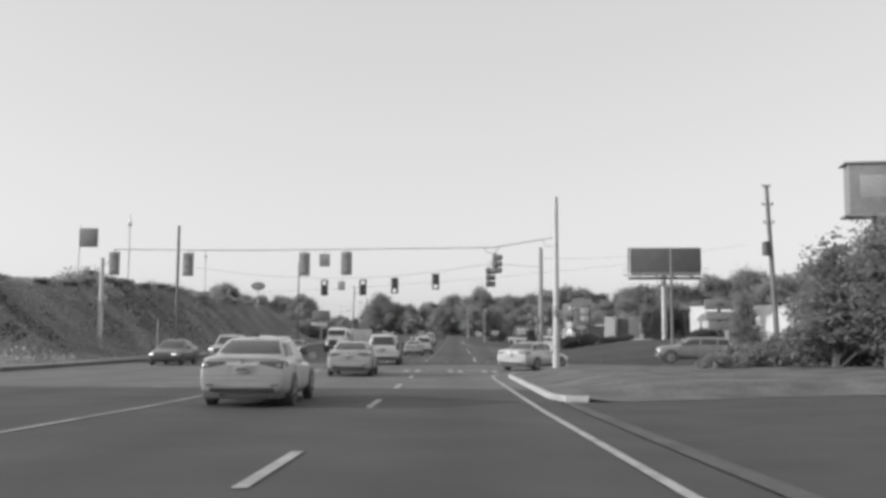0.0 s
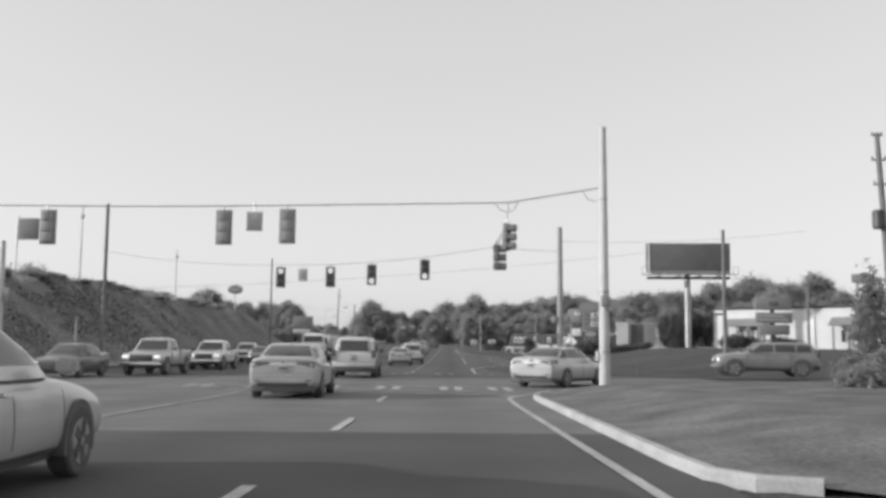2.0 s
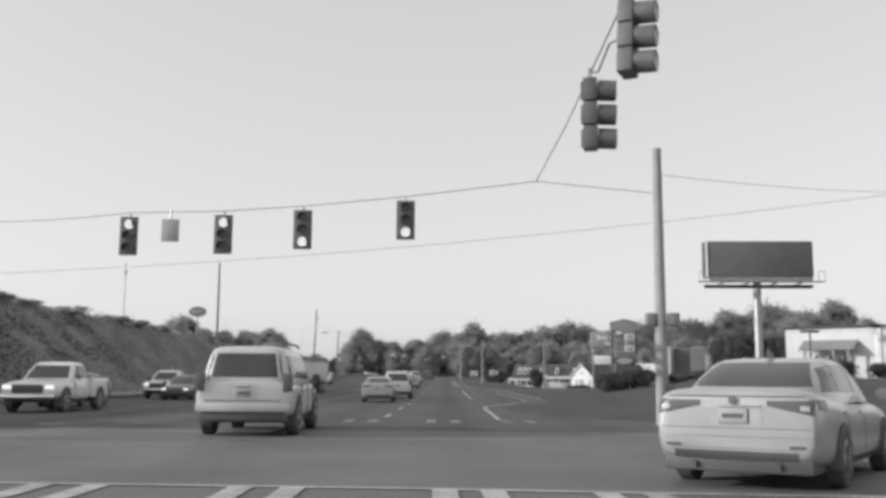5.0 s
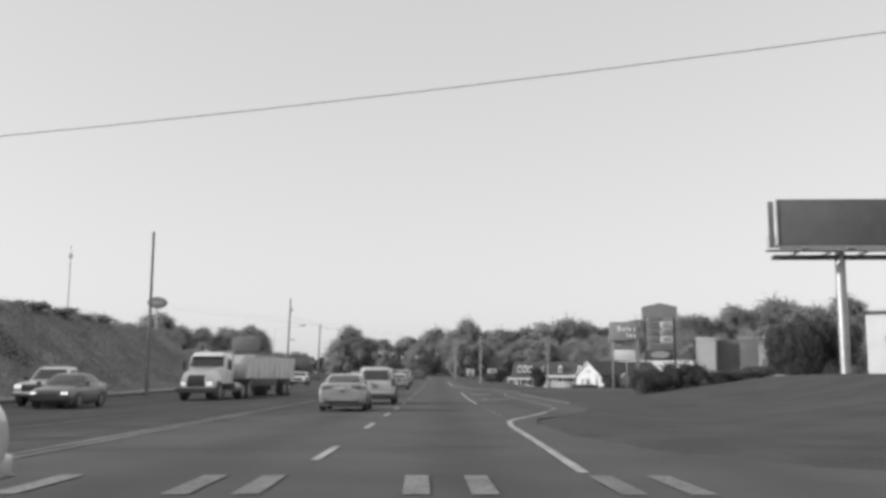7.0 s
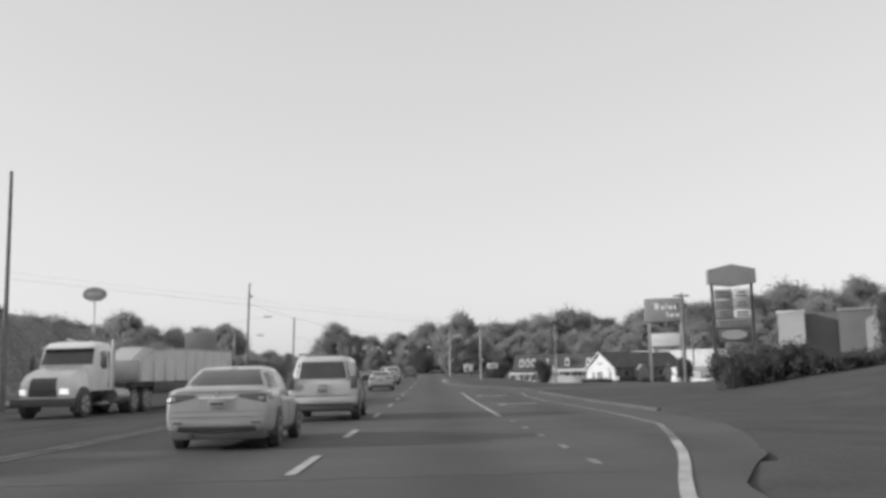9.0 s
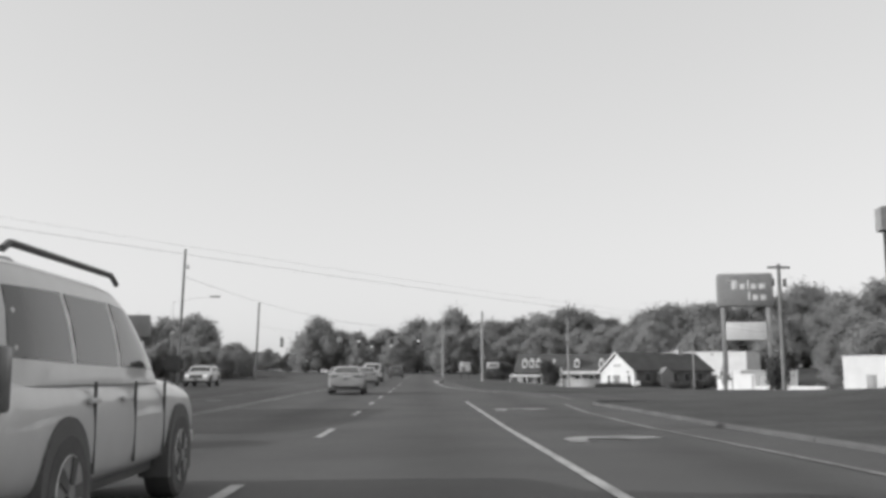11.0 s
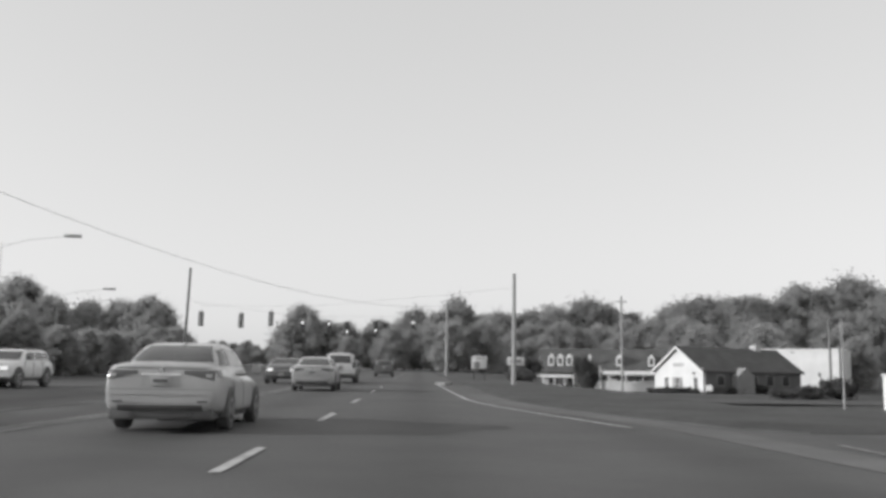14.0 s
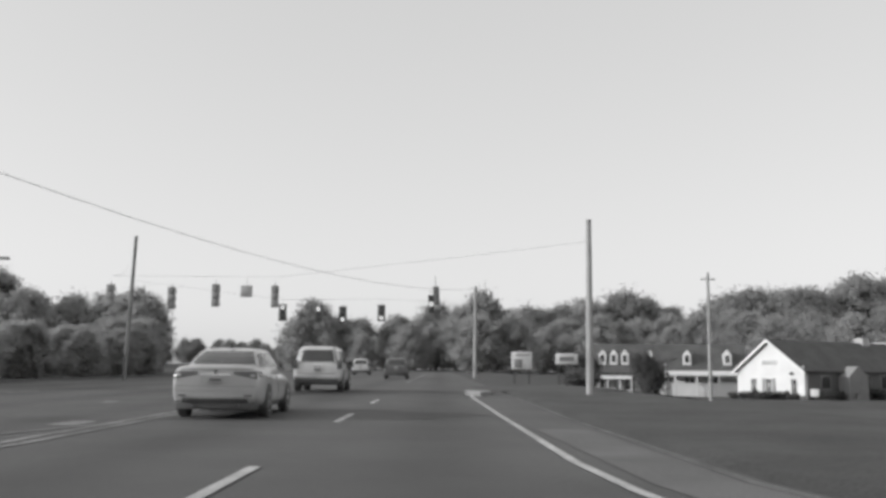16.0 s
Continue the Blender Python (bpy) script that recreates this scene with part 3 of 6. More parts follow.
for i in range(58):                                   # far woods
    x = -14 + i * 3.0 + rr.uniform(-2, 2)
    SPOTS.append((x, 395 + rr.uniform(-20, 25), far_top(x) / 10.6 * rr.uniform(0.95, 1.05)))
for i in range(34):                                   # understorey before the far woods
    x = -12 + i * 5.0 + rr.uniform(-1.5, 1.5)
    SPOTS.append((x, 366 + rr.uniform(-6, 6), far_top(x) / 10.6 * rr.uniform(0.6, 0.75)))
for i in range(26):                                   # far woods beyond the bank, and the low scrub of the gap
    x = -44 - i * 3.1 + rr.uniform(-1.5, 1.5)
    SPOTS.append((x, 322 + rr.uniform(-10, 12), (12.2 + 0.09 * max(0, -50 - x) + math.sin(i * 0.9)) / 10.6 * rr.uniform(0.9, 1.08)))
for i in range(12):
    SPOTS.append((-62 + i * 3.0 + rr.uniform(-1, 1), 425 + rr.uniform(-8, 8), rr.uniform(0.62, 0.74)))
for i in range(38):                                   # lower, nearer edge of the woods
    x = 12 + i * 3.7 + rr.uniform(-1.5, 1.5)
    SPOTS.append((x, 318 + rr.uniform(-12, 14) - 0.25 * max(0, x - 60), (8.6 + 1.4 * math.sin(i * 1.3)) / 10 * rr.uniform(0.85, 1.1)))
for i in range(22):                                   # woods behind the shops
    t = i / 21
    SPOTS.append((44 + 42 * t + rr.uniform(-3, 3) + (12 if 3 < i < 11 else 0), 275 - 115 * t + rr.uniform(-6, 6), rr.uniform(0.66, 0.9)))
for i in range(14):
    SPOTS.append((72 + i * 4 + rr.uniform(-3, 3), 200 - 6 * i + rr.uniform(-5, 5), rr.uniform(0.68, 0.85)))
SPOTS += [(50, 196, 0.75), (53, 207, 0.9), (58, 196, 0.85)]
SPOTS += [(-23.5, 380, 1.62), (-17.5, 384, 1.2), (-27.5, 383, 1.2)]
for i in range(44):                                   # trees along the far kerb beyond the bank
    y = 186 + 64 * (i / 43) + rr.uniform(-2, 2)
    x = -21.5 - (i * 7 % 5) * 2.6 + rr.uniform(-1, 1)
    if x < -21:
        NEAR.append((x, y, max(0.35, (0.058 * (y - 154.6) + 1.1 - road_z(y)) / 10.5 * rr.uniform(0.8, 1.12))))
for x, y, s in ((-33, 196, 0.45), (-38, 203, 0.55), (-34, 209, 0.55), (-44, 215, 0.62), (-50, 226, 0.75), (-45, 190, 0.5), (-58, 215, 0.75), (-29, 183, 0.3), (-33, 187, 0.45), (-22.5, 196, 0.42), (-26, 193, 0.45)):
    NEAR.append((x, y, s))
EVERGREEN = ((14.9, 36.2, 0.60, 0.9), (17.4, 37.5, 0.66, 0.95), (14.4, 45.6, 0.46, 0.42), (20.5, 34.5, 0.72, 0.7), (60, 190, 1.3, 1.1),
             (16.0, 34.2, 0.55, 0.95), (18.8, 39.2, 0.55, 0.65), (22.5, 39, 0.6, 0.7))


def plant(sources, spots):
    """Copies of the tree forms over the spots; the forms themselves take the last ones."""
    own_ = len(sources)
    for i, (x, y, s, w) in enumerate(spots):
        m = pose(x, y, ground_z(x, y) - 0.1, 0, 0, (i * 67) % 360) @ Matrix.Diagonal((w, w, s * rr.uniform(0.94, 1.06), 1))
        if i < len(spots) - own_:
            copy_thing(sources[i % own_], m)
        else:
            sources[i - len(spots) + own_].matrix_basis = m


plant(forms, [(x, y, s, s) for x, y, s in SPOTS])
plant(near_forms, [(x, y, s, s) for x, y, s in NEAR])
plant(tall_forms, EVERGREEN)
for i, (x, y, rx, ry, h) in enumerate(((13.0, 40.2, 1.6, 1.1, 1.2), (15.4, 41.0, 1.5, 1.2, 1.3), (11.4, 38.6, 1.0, 0.9, 0.8), (17.6, 41.5, 1.6, 1.2, 1.7), (20.5, 41, 1.8, 1.3, 2.0), (33.5, 119.5, 1.0, 0.8, 1.1), (29.0, 131.0, 0.9, 0.7, 1.2),
                                       (34.8, 232.6, 1.0, 0.6, 0.7), (37, 234.0, 1.2, 0.6, 0.8), (40.5, 236.4, 1.4, 0.8, 1.0), (44, 239, 1.4, 0.8, 1.1), (30.4, 233.2, 0.8, 0.5, 0.6), (14.2, 226, 1.4, 1.2, 2.4), (11.2, 208, 1.0, 0.9, 1.0),
                                       (22.05, 152.0, 0.62, 0.62, 1.95), (50, 238, 1.5, 1.0, 1.6))):
    shrub(x, y, rx, ry, h, 60 + i, "rounded grey-green shrub in the verge" if i < 5 else "dense dark green rounded shrub", material=LEAF_DARK if i < 5 else None)
for i in range(7):                                    # clipped hedge before the grey shop
    x = (15.6, 16.7, 17.8, 18.9, 20.4, 21.8, 23.2)[i]
    shrub(x, 121.5 - 0.2 * i, 1.0, 1.1, 1.75 if i < 4 else 0.8, 90 + i, "dense dark clipped hedge plant in a row", "hedge", 2600, 0.07)

# ivy bank on the far side: leaves over the slope, shrubs along its crest
r = np.random.RandomState(5)
n = 110000
ly = 30 + 165 * r.rand(n)
lx = -21.6 - 10.5 * r.rand(n)
lz = np.array([ground_z(a, b) for a, b in zip(lx, ly)]) + 0.3 * r.rand(n) ** 2 + 0.2 * np.abs(np.sin(lx * 1.3 + np.sin(ly * 0.4) * 2)) * np.abs(np.sin(ly * 0.8)) * r.rand(n)
p = np.stack([lx, ly, lz], 1)
u = r.normal(size=(n, 3))
u /= np.linalg.norm(u, axis=1)[:, None]
v = np.cross(u, r.normal(size=(n, 3)))
v /= np.linalg.norm(v, axis=1)[:, None]
s = 0.06 + 0.07 * r.rand(n)[:, None]
me = bpy.data.meshes.new("ivy")
me.from_pydata(np.stack([p - u * s, p + v * s * 0.7, p + u * s, p - v * s * 0.7], 1).reshape(-1, 3).tolist(), [], np.arange(n * 4).reshape(-1, 4).tolist())
me.materials.append(LEAF_IVY)
tagged(new("ivy", me), "dark ivy leaves covering the steep roadside bank", "ivy", kind="stuff")
bank = sheet("bank", steps((-33, -21.3, 0.6)), steps((-40, 195, 2.5)), lambda x, y: ground_z(x, y) + 0.05 + 0.12 * noise.noise((x * 0.7, y * 0.7, 2)), IVY_GROUND)
tagged(bank, "steep dark earth bank under ivy", "bank", kind="structure")
for i in range(26):
    y = 62 + i * 4.9 + rr.uniform(-1.5, 1.5)
    if y < 178:
        shrub(-30.5 + rr.uniform(-1, 1), y, 1.7, 1.9, rr.uniform(0.3, 0.75), 200 + i, "scrubby bush on the crest of the bank", "shrub", 900, 0.11, None, LEAF_IVY)
shrub(-45.0, 120.0, 3.6, 3.0, 3.6, 300, "broad dark bush on top of the ivy bank", "shrub", 4500, 0.16, None, LEAF_IVY)
shrub(-42.0, 131.0, 2.4, 2.2, 1.9, 301, "dark bush on top of the ivy bank", "shrub", 2600, 0.14, None, LEAF_IVY)
for k in range(7):                                    # low planting along the gable front
    d = -3.2 + 1.05 * k
    shrub(31.6 + 0.469 * d - 0.75, 235.6 - 0.883 * d - 0.4, 0.55, 0.5, 0.55 + 0.12 * (k % 3), 310 + k, "low dark shrub along the white gable front", "shrub", 700, 0.08)
# ---- poles, wires, signals ----


def pole(name, x, y, top, r0, r1, material, label, base=None, lean=(0, 0)):
    g = ground_z(x, y) - 0.3 if base is None else base
    root = thing(name, x, y, g, 0, label, "pole")
    h = top - g
    part("shaft", tube([(0, 0, 0), (lean[0] / 2, lean[1] / 2, h / 2), (lean[0], lean[1], h)], [r0, (r0 + r1) / 2, r1], 14), material, root)
    return root, h


WOODEN = "weathered grey wooden utility pole"
pa, h = pole("signal_pole", 5.09, 42.25, 7.5, 0.165, 0.098, CONC_POLE, "pale tapered concrete pole that carries the signal span wire")
for z, w in ((3.15, 0.10), (5.9, 0.06), (1.45, 0.06)):
    part("clamp", tube([(0, 0, z), (0, 0, z + w)], 0.18 - 0.009 * z, 14), STEEL, pa)
part("control_box", box(-0.25, -0.15, -0.08, 0.08, 1.22, 1.5, 0.01), SIGN_LIGHT, pa, "pale push-button box")
part("signal_bracket", box(0.08, 0.2, -0.04, 0.04, 3.0, 3.06), STEEL, pa)
part("pedestrian_signal", box(-0.14, 0.1, -0.34, -0.17, 2.78, 3.1, 0.03), SIGNAL_BACK, pa)
part("pedestrian_signal", box(0.1, 0.34, -0.28, 0.0, 2.66, 3.0, 0.03), SIGN_GREY, pa, "pale weathered pedestrian signal housing")
# this pole's shade is put into its darker tone
pb, h = pole("signal_pole", 6.8, 65.0, 7.45, 0.185, 0.12, POLE_TONED, "concrete pole on the far corner, shade in its grey tone")
part("pedestrian_signal", box(0.2, 0.5, -0.2, 0.15, 3.15, 3.5, 0.03), SIGNAL_BACK, pb)
part("pedestrian_signal", box(-0.42, -0.17, -0.15, 0.15, 3.15, 3.5, 0.03), SIGNAL_BACK, pb)
part("sign_plate", box(0.02, 0.3, -0.28, -0.25, 1.0, 1.5), SIGN_DARK, pb)
pc, h = pole("signal_pole", -24.4, 69.0, 6.9, 0.2, 0.14, CONC_POLE, "grey concrete pole beside the ivy bank", 0.0)
part("control_box", box(0.14, 0.4, -0.12, 0.12, 3.4, 4.2, 0.02), STEEL, pc)
pole("marker_post", -21.0, 71.5, 2.6, 0.08, 0.06, CONC_POLE, "slim pale post by the far pavement")
pole("utility_pole", -20.55, 74.8, 9.95, 0.13, 0.10, WOOD_POLE, WOODEN, 0.0)
pole("utility_pole", -17.95, 121.1, 10.9, 0.125, 0.08, WOOD_POLE, WOODEN, -0.5)
pl, h = pole("utility_pole", -15.75, 172.0, 10.8, 0.125, 0.08, WOOD_POLE, WOODEN, 0.0, (0.3, 0))
part("insulator", tube([(0.5, 0, 9.3), (0.5, 0, 9.6)], 0.12, 8), STEEL, pl)
pole("utility_pole", -16.9, 217.3, 10.4, 0.14, 0.1, WOOD_POLE, WOODEN, 0.5, (0.3, 0))
pole("utility_pole", 16.4, 68.0, 7.8, 0.12, 0.09, WOOD_POLE, WOODEN)
pole("utility_pole", 24.8, 77.5, 5.4, 0.10, 0.08, WOOD_POLE, WOODEN)
# roadside poles take a paler tone in place of sunlight on wood
p1, h = pole("utility_pole", 8.72, 191.0, 7.45, 0.15, 0.1, POLE_TONED, "pale lit wooden pole near the kerb")
part("control_box", box(0.1, 0.34, -0.1, 0.1, 2.4, 2.8, 0.02), STEEL, p1)
pole("utility_pole", 6.85, 238.6, 9.4, 0.18, 0.12, POLE_TONED, "pale wooden pole at the roadside", 0.9)
p3, h = pole("utility_pole", 22.0, 220.3, 8.8, 0.13, 0.09, POLE_TONED, "utility pole before the lodge, sunlight in its pale tone", -0.2)
part("crossarm", box(-0.5, 0.5, -0.05, 0.05, 8.5, 8.58), WOOD_POLE, p3)
pole("utility_pole", 45.5, 229.6, 7.7, 0.14, 0.1, WOOD_POLE, WOODEN)
pole("utility_pole", 29.65, 192.7, 5.2, 0.065, 0.05, POLE_TONED, "slim pale wooden pole before the white sheds")
p5, h = pole("utility_pole", 21.4, 149.4, 7.0, 0.13, 0.09, WOOD_POLE, "wooden utility pole with crossarm and insulators")
part("crossarm", box(-0.6, 0.6, -0.05, 0.05, h - 0.25, h - 0.13), WOOD_POLE, p5)
for dx in (-0.35, 0.3):
    part("insulator", tube([(dx, 0, h - 1.2), (dx, 0, h - 0.8)], 0.09, 8), DARK_STEEL, p5)
pu, h = pole("utility_pole", 18.35, 52.2, 9.75, 0.17, 0.1, WOOD_POLE, "leaning wooden utility pole with crossarms and a transformer", None, (-0.45, 0))
for k, (z, w) in enumerate(((h - 0.1, 0.22), (h - 1.1, 0.3), (h - 2.1, 0.3))):
    part("crossarm", box(-0.45 * z / h - w, -0.45 * z / h + w, -0.03, 0.03, z - 0.03, z + 0.03), WOOD_POLE, pu)
    for s in (-1, 1):
        part("insulator", tube([(-0.45 * z / h + s * w * 0.85, 0, z + 0.04), (-0.45 * z / h + s * w * 0.85, 0, z + 0.14)], 0.035, 7), DARK_STEEL, pu)
part("transformer", tube([(-0.55, -0.1, h - 3.9), (-0.55, -0.1, h - 3.85), (-0.55, -0.1, h - 3.2), (-0.55, -0.1, h - 3.15)], [0.2, 0.24, 0.24, 0.18], 12), DARK_STEEL, pu)
for x, y, top in ((-41.8, 128.0, 17.7), (-42.5, 172.8, 17.2)):
    lp, h = pole("street_lamp", x, y, top, 0.12, 0.07, STEEL, "tall slim steel lamp post on top of the bank")
    part("lamp_head", tube([(0, 0, h - 1.6), (0, 0, h - 1.5), (0, 0, h - 1.1), (0, 0, h - 1.0)], [0.1, 0.26, 0.24, 0.1], 10), STEEL, lp)
# street lamps that lean over the far lanes
for x, y, top in ((-14.6, 184, 8.2), (-18.6, 204, 7.2)):
    lp, h = pole("street_lamp", x - 4.5, y, top - 0.4, 0.03, 0.022, STEEL, "steel street lamp with a long arm over the road", 0.2)
    part("arm", tube([(0, 0, h - 0.2), (1.5, 0, h + 0.2), (3.4, 0, h + 0.4)], 0.011, 6), STEEL, lp)
    part("lamp_head", box(3.2, 4.1, -0.14, 0.14, h + 0.36, h + 0.5, 0.03), STEEL, lp)


def signal_head(x, y, top, lit, facing=1, label="", tilt=0.0, plate=True, material=None, hang=0.12, sections=3):
    """Three-section signal; facing=1 looks at the oncoming viewer (-y), -1 shows its back."""
    s = 1.0 / 3
    root = thing("traffic_signal", x, y, top, 0 if facing > 0 else 180, label, "traffic signal", "signals over the junction")
    root.matrix_world = root.matrix_world @ pose(0, 0, 0, 0, tilt, 0)
    body = material or SIGNAL_BLACK
    if plate:
        part("backplate", box(-0.24, 0.24, 0.0, 0.012, -1.04, 0.0, 0.004), body, root)
    for k in range(sections):
        z = -0.04 - k * 0.32
        part("housing", box(-0.155, 0.155, 0.014, 0.2, z - 0.315, z, 0.02), body, root)
        zc = z - 0.157
        part("lens", tube([(0, -0.012, zc), (0, 0.004, zc)], 0.125, 16), LAMP_ON if k == lit else LENS_OFF, root)
        bm = bmesh.new()
        ring = [(0.14 * math.cos(a), 0.14 * math.sin(a)) for a in (math.pi * (-0.15 + 1.3 * i / 10) for i in range(11))]
        out = [[(px, -0.002, zc + pz) for px, pz in ring] + [(px * 0.93, -0.002, zc + pz * 0.93) for px, pz in ring[::-1]],
               [(px, -0.2, zc + pz - 0.015) for px, pz in ring] + [(px * 0.93, -0.2, zc + pz * 0.93 - 0.015) for px, pz in ring[::-1]]]
        part("visor", loft(out, bm), body, root)
        part("door_rib", box(-0.09, 0.09, 0.2, 0.225, z - 0.28, z - 0.03, 0.01), body, root)
    part("hanger", tube([(0, 0.1, -0.05), (0, 0.1, hang)], 0.025, 7), STEEL, root)
    return root


BACK = "back of a grey three-section traffic signal hung on a wire"
for x, top in ((-14.6, 4.98), (-11.3, 4.96), (-6.1, 5.0), (-4.22, 5.05)):
    signal_head(x, 42.8, top, 1, -1, BACK, material=SIGNAL_BACK)
for x, y, top, lit, w in ((-7.7, 63.5, 5.06, 0, "a red lamp lit"), (-5.13, 63.2, 5.08, 0, "a red lamp lit"), (-3.02, 63.0, 5.2, 2, "a green lamp lit"), (-0.33, 63.0, 5.48, 2, "a green lamp lit")):
    signal_head(x, y, top, lit, 1, "black three-section traffic signal with backplate and " + w)


def hung_sign(x, y, top, w, h, label, facing=1):
    root = thing("hanging_sign", x, y, top, 0, label, "road sign")
    part("sheet", box(-w / 2, w / 2, 0, 0.008, -h, 0, 0.003), SIGN_GREY, root)
    part("hanger", tube([(0, 0.02, -h * 0.6), (0, 0.02, 0.3)], 0.02, 6), STEEL, root)
    part("stiffener", box(-0.02, 0.02, 0.009, 0.03, -h * 0.95, -0.05), STEEL, root)


hung_sign(-5.2, 42.8, 4.96, 0.47, 0.58, "plain grey back of a sign hung on the span wire")
hung_sign(-6.55, 63.3, 4.97, 0.46, 0.6, "plain grey lane sign hung on the span wire")
# the five-section cluster on its drop cable
for cx, cy, cz, turn, lean, w in ((2.86, 50.0, 5.62, 62, 6, "upper"), (2.55, 51.2, 4.98, 80, -4, "lower")):
    cl = thing("traffic_signal", cx, cy, cz, turn, "dark " + w + " signal of a pair hung on a drop cable", "traffic signal", "signals over the junction")
    cl.matrix_world = cl.matrix_world @ pose(0, 0, 0, 0, lean, 0)
    for k in range(3):
        dz = -0.34 * k
        part("housing", box(-0.16, 0.16, -0.1, 0.1, dz - 0.32, dz, 0.02), SIGNAL_BLACK, cl)
        part("visor", tube([(0, -0.1, dz - 0.16), (0, -0.36, dz - 0.18)], 0.145, 14), SIGNAL_BLACK, cl)
        part("lens", tube([(0, -0.362, dz - 0.18), (0, -0.364, dz - 0.18)], 0.12, 14), LENS_OFF, cl)
        part("back_rib", box(-0.08, 0.08, 0.1, 0.13, dz - 0.28, dz - 0.04, 0.01), SIGNAL_BLACK, cl)
    part("hanger", tube([(0, 0, -0.05), (0, 0, 0.16)], 0.03, 7), STEEL, cl)
SPAN = "thin black signal span wire across the junction"
wire("span_wire", sag((-24.4, 69.0, 6.3), (-14.6, 42.9, 5.1), 0.2, 8) + sag((-14.6, 42.9, 5.1), (-4.2, 42.9, 5.17), 0.04, 6)[1:] + [Vector((2.3, 42.4, 5.24))] + [Vector((4.95, 42.3, 5.68))], 0.018, SPAN)
wire("span_wire", sag((-20.9, 75.2, 7.0), (-7.7, 63.6, 5.18), 0.25, 8) + [Vector((-5.13, 63.3, 5.2)), Vector((-3.0, 63.1, 5.32)), Vector((-0.33, 63.1, 5.6)), Vector((3.2, 63.9, 6.22)), Vector((6.7, 65.0, 6.15))], 0.011, SPAN)
wire("span_wire", [Vector((2.3, 42.4, 5.24)), Vector((2.6, 46, 5.6)), Vector((2.86, 50.0, 5.78)), Vector((3.2, 58, 6.2)), Vector((3.2, 63.9, 6.22))], 0.012, "thin drop cable that ties the signal cluster")
wire("drop_cable", [(2.84, 50.0, 5.2), (2.7, 50.5, 5.25), (2.62, 50.9, 5.0), (2.58, 51.1, 5.05), (2.55, 51.2, 5.12)], 0.014, "short slack cable that joins the two hung signals")
wire("cable_loop", [(1.9, 42.4, 5.23), (2.08, 42.4, 5.03), (2.28, 42.4, 4.95), (2.48, 42.4, 5.03), (2.62, 42.4, 5.29)], 0.012, "slack loop of black signal cable")
wire("cable_loop", [(4.5, 42.3, 5.6), (4.66, 42.3, 5.33), (4.92, 42.3, 5.28)], 0.012, "slack loop of black signal cable")
LINEW = "overhead power line between poles"
wire("power_line", sag((-20.9, 75.2, 4.6), (16.4, 68.0, 7.0), 0.5), 0.008, LINEW)
wire("power_line", sag((6.8, 65.0, 6.7), (24.8, 77.5, 9.0), 0.3), 0.008, LINEW)
wire("power_line", sag((-17.95, 121.1, 5.85), (21.4, 149.6, 3.25), 0.25), 0.005, LINEW)
wire("power_line", sag((-17.95, 121.1, 6.15), (21.4, 149.6, 3.45), 0.25), 0.0028, LINEW)
wire("power_line", sag((-15.5, 172.0, 8.69), (6.85, 238.6, 9.15), 1.77), 0.012, LINEW)

# second junction: heads, wire and small lamps far on
for x, y, top in ((-11.0, 195.8, 5.2), (-8.5, 196.2, 5.15), (-6.5, 195.7, 5.25), (-4.1, 196.5, 5.3)):
    signal_head(x, y, top, 1, -1, BACK, material=SIGN_MID, plate=False)
hung_sign(-5.25, 195.9, 5.2, 0.5, 0.5, "plain grey back of a sign hung on the span wire")
for x, y, top, lit in ((-4.2, 214.5, 5.75, 0), (-2.7, 214.7, 5.75, 2), (-0.3, 215.0, 5.9, 2), (-6.4, 214.3, 5.8, 0)):
    signal_head(x, y, top, lit, 1, "black three-section traffic signal with a lamp lit")
signal_head(3.0, 205, 6.15, 1, -1, "dark hanging traffic signal seen from behind", 4, False, hang=0.5)
signal_head(2.75, 205.4, 5.75, 1, 1, "dark hanging traffic signal of a pair", -3, False, hang=0.3)
wire("span_wire", sag((-16.9, 217.3, 8.5), (-11, 195.9, 5.55), 0.2, 5) + [Vector((-4.1, 196.6, 5.65)), Vector((4.0, 193.0, 6.2)), Vector((8.72, 191.0, 6.6))], 0.005, SPAN)
wire("span_wire", [Vector((-16.9, 217.3, 7.5)), Vector((-6.4, 214.4, 6.1)), Vector((-0.3, 215.1, 6.25)), Vector((6.85, 238.6, 8.0))], 0.006, SPAN)

# ---- signs ----


def bars(parent, x0, x1, z0, z1, y, rows, material, seed, name="writing"):
    """Unreadable writing as plain bars."""
    q = random.Random(seed)
    for k in range(rows):
        h = (z1 - z0) / rows
        z = z1 - (k + 0.5) * h
        w = (x1 - x0) * q.uniform(0.55, 0.95)
        c = (x0 + x1) / 2
        part(name, box(c - w / 2, c + w / 2, y - 0.012, y, z - h * 0.27, z + h * 0.27), material, parent)


bb = thing("billboard", 26.95, 115.6, ground_z(26.1, 115) + 0.25, -4, "large dark roadside billboard on a single steel post", "billboard")
g = ground_z(26.1, 115)
part("post", tube([(0, 0, -0.7), (0, 0, 8.9 - g)], [0.33, 0.31], 18), STEEL, bb)
part("face_panel", box(-4.0, 4.35, -0.75, -0.55, 9.2 - g, 12.1 - g, 0.02), SIGN_DARK, bb, "dark face seen against the sky")
part("rear_panel", panel([(4.3, 0.2, 9.2 - g), (-4.2, 0.7, 9.2 - g), (-4.2, 0.7, 12.2 - g), (4.3, 0.2, 12.2 - g)], 0.2), SIGN_MID, bb, "mid-grey rear face")
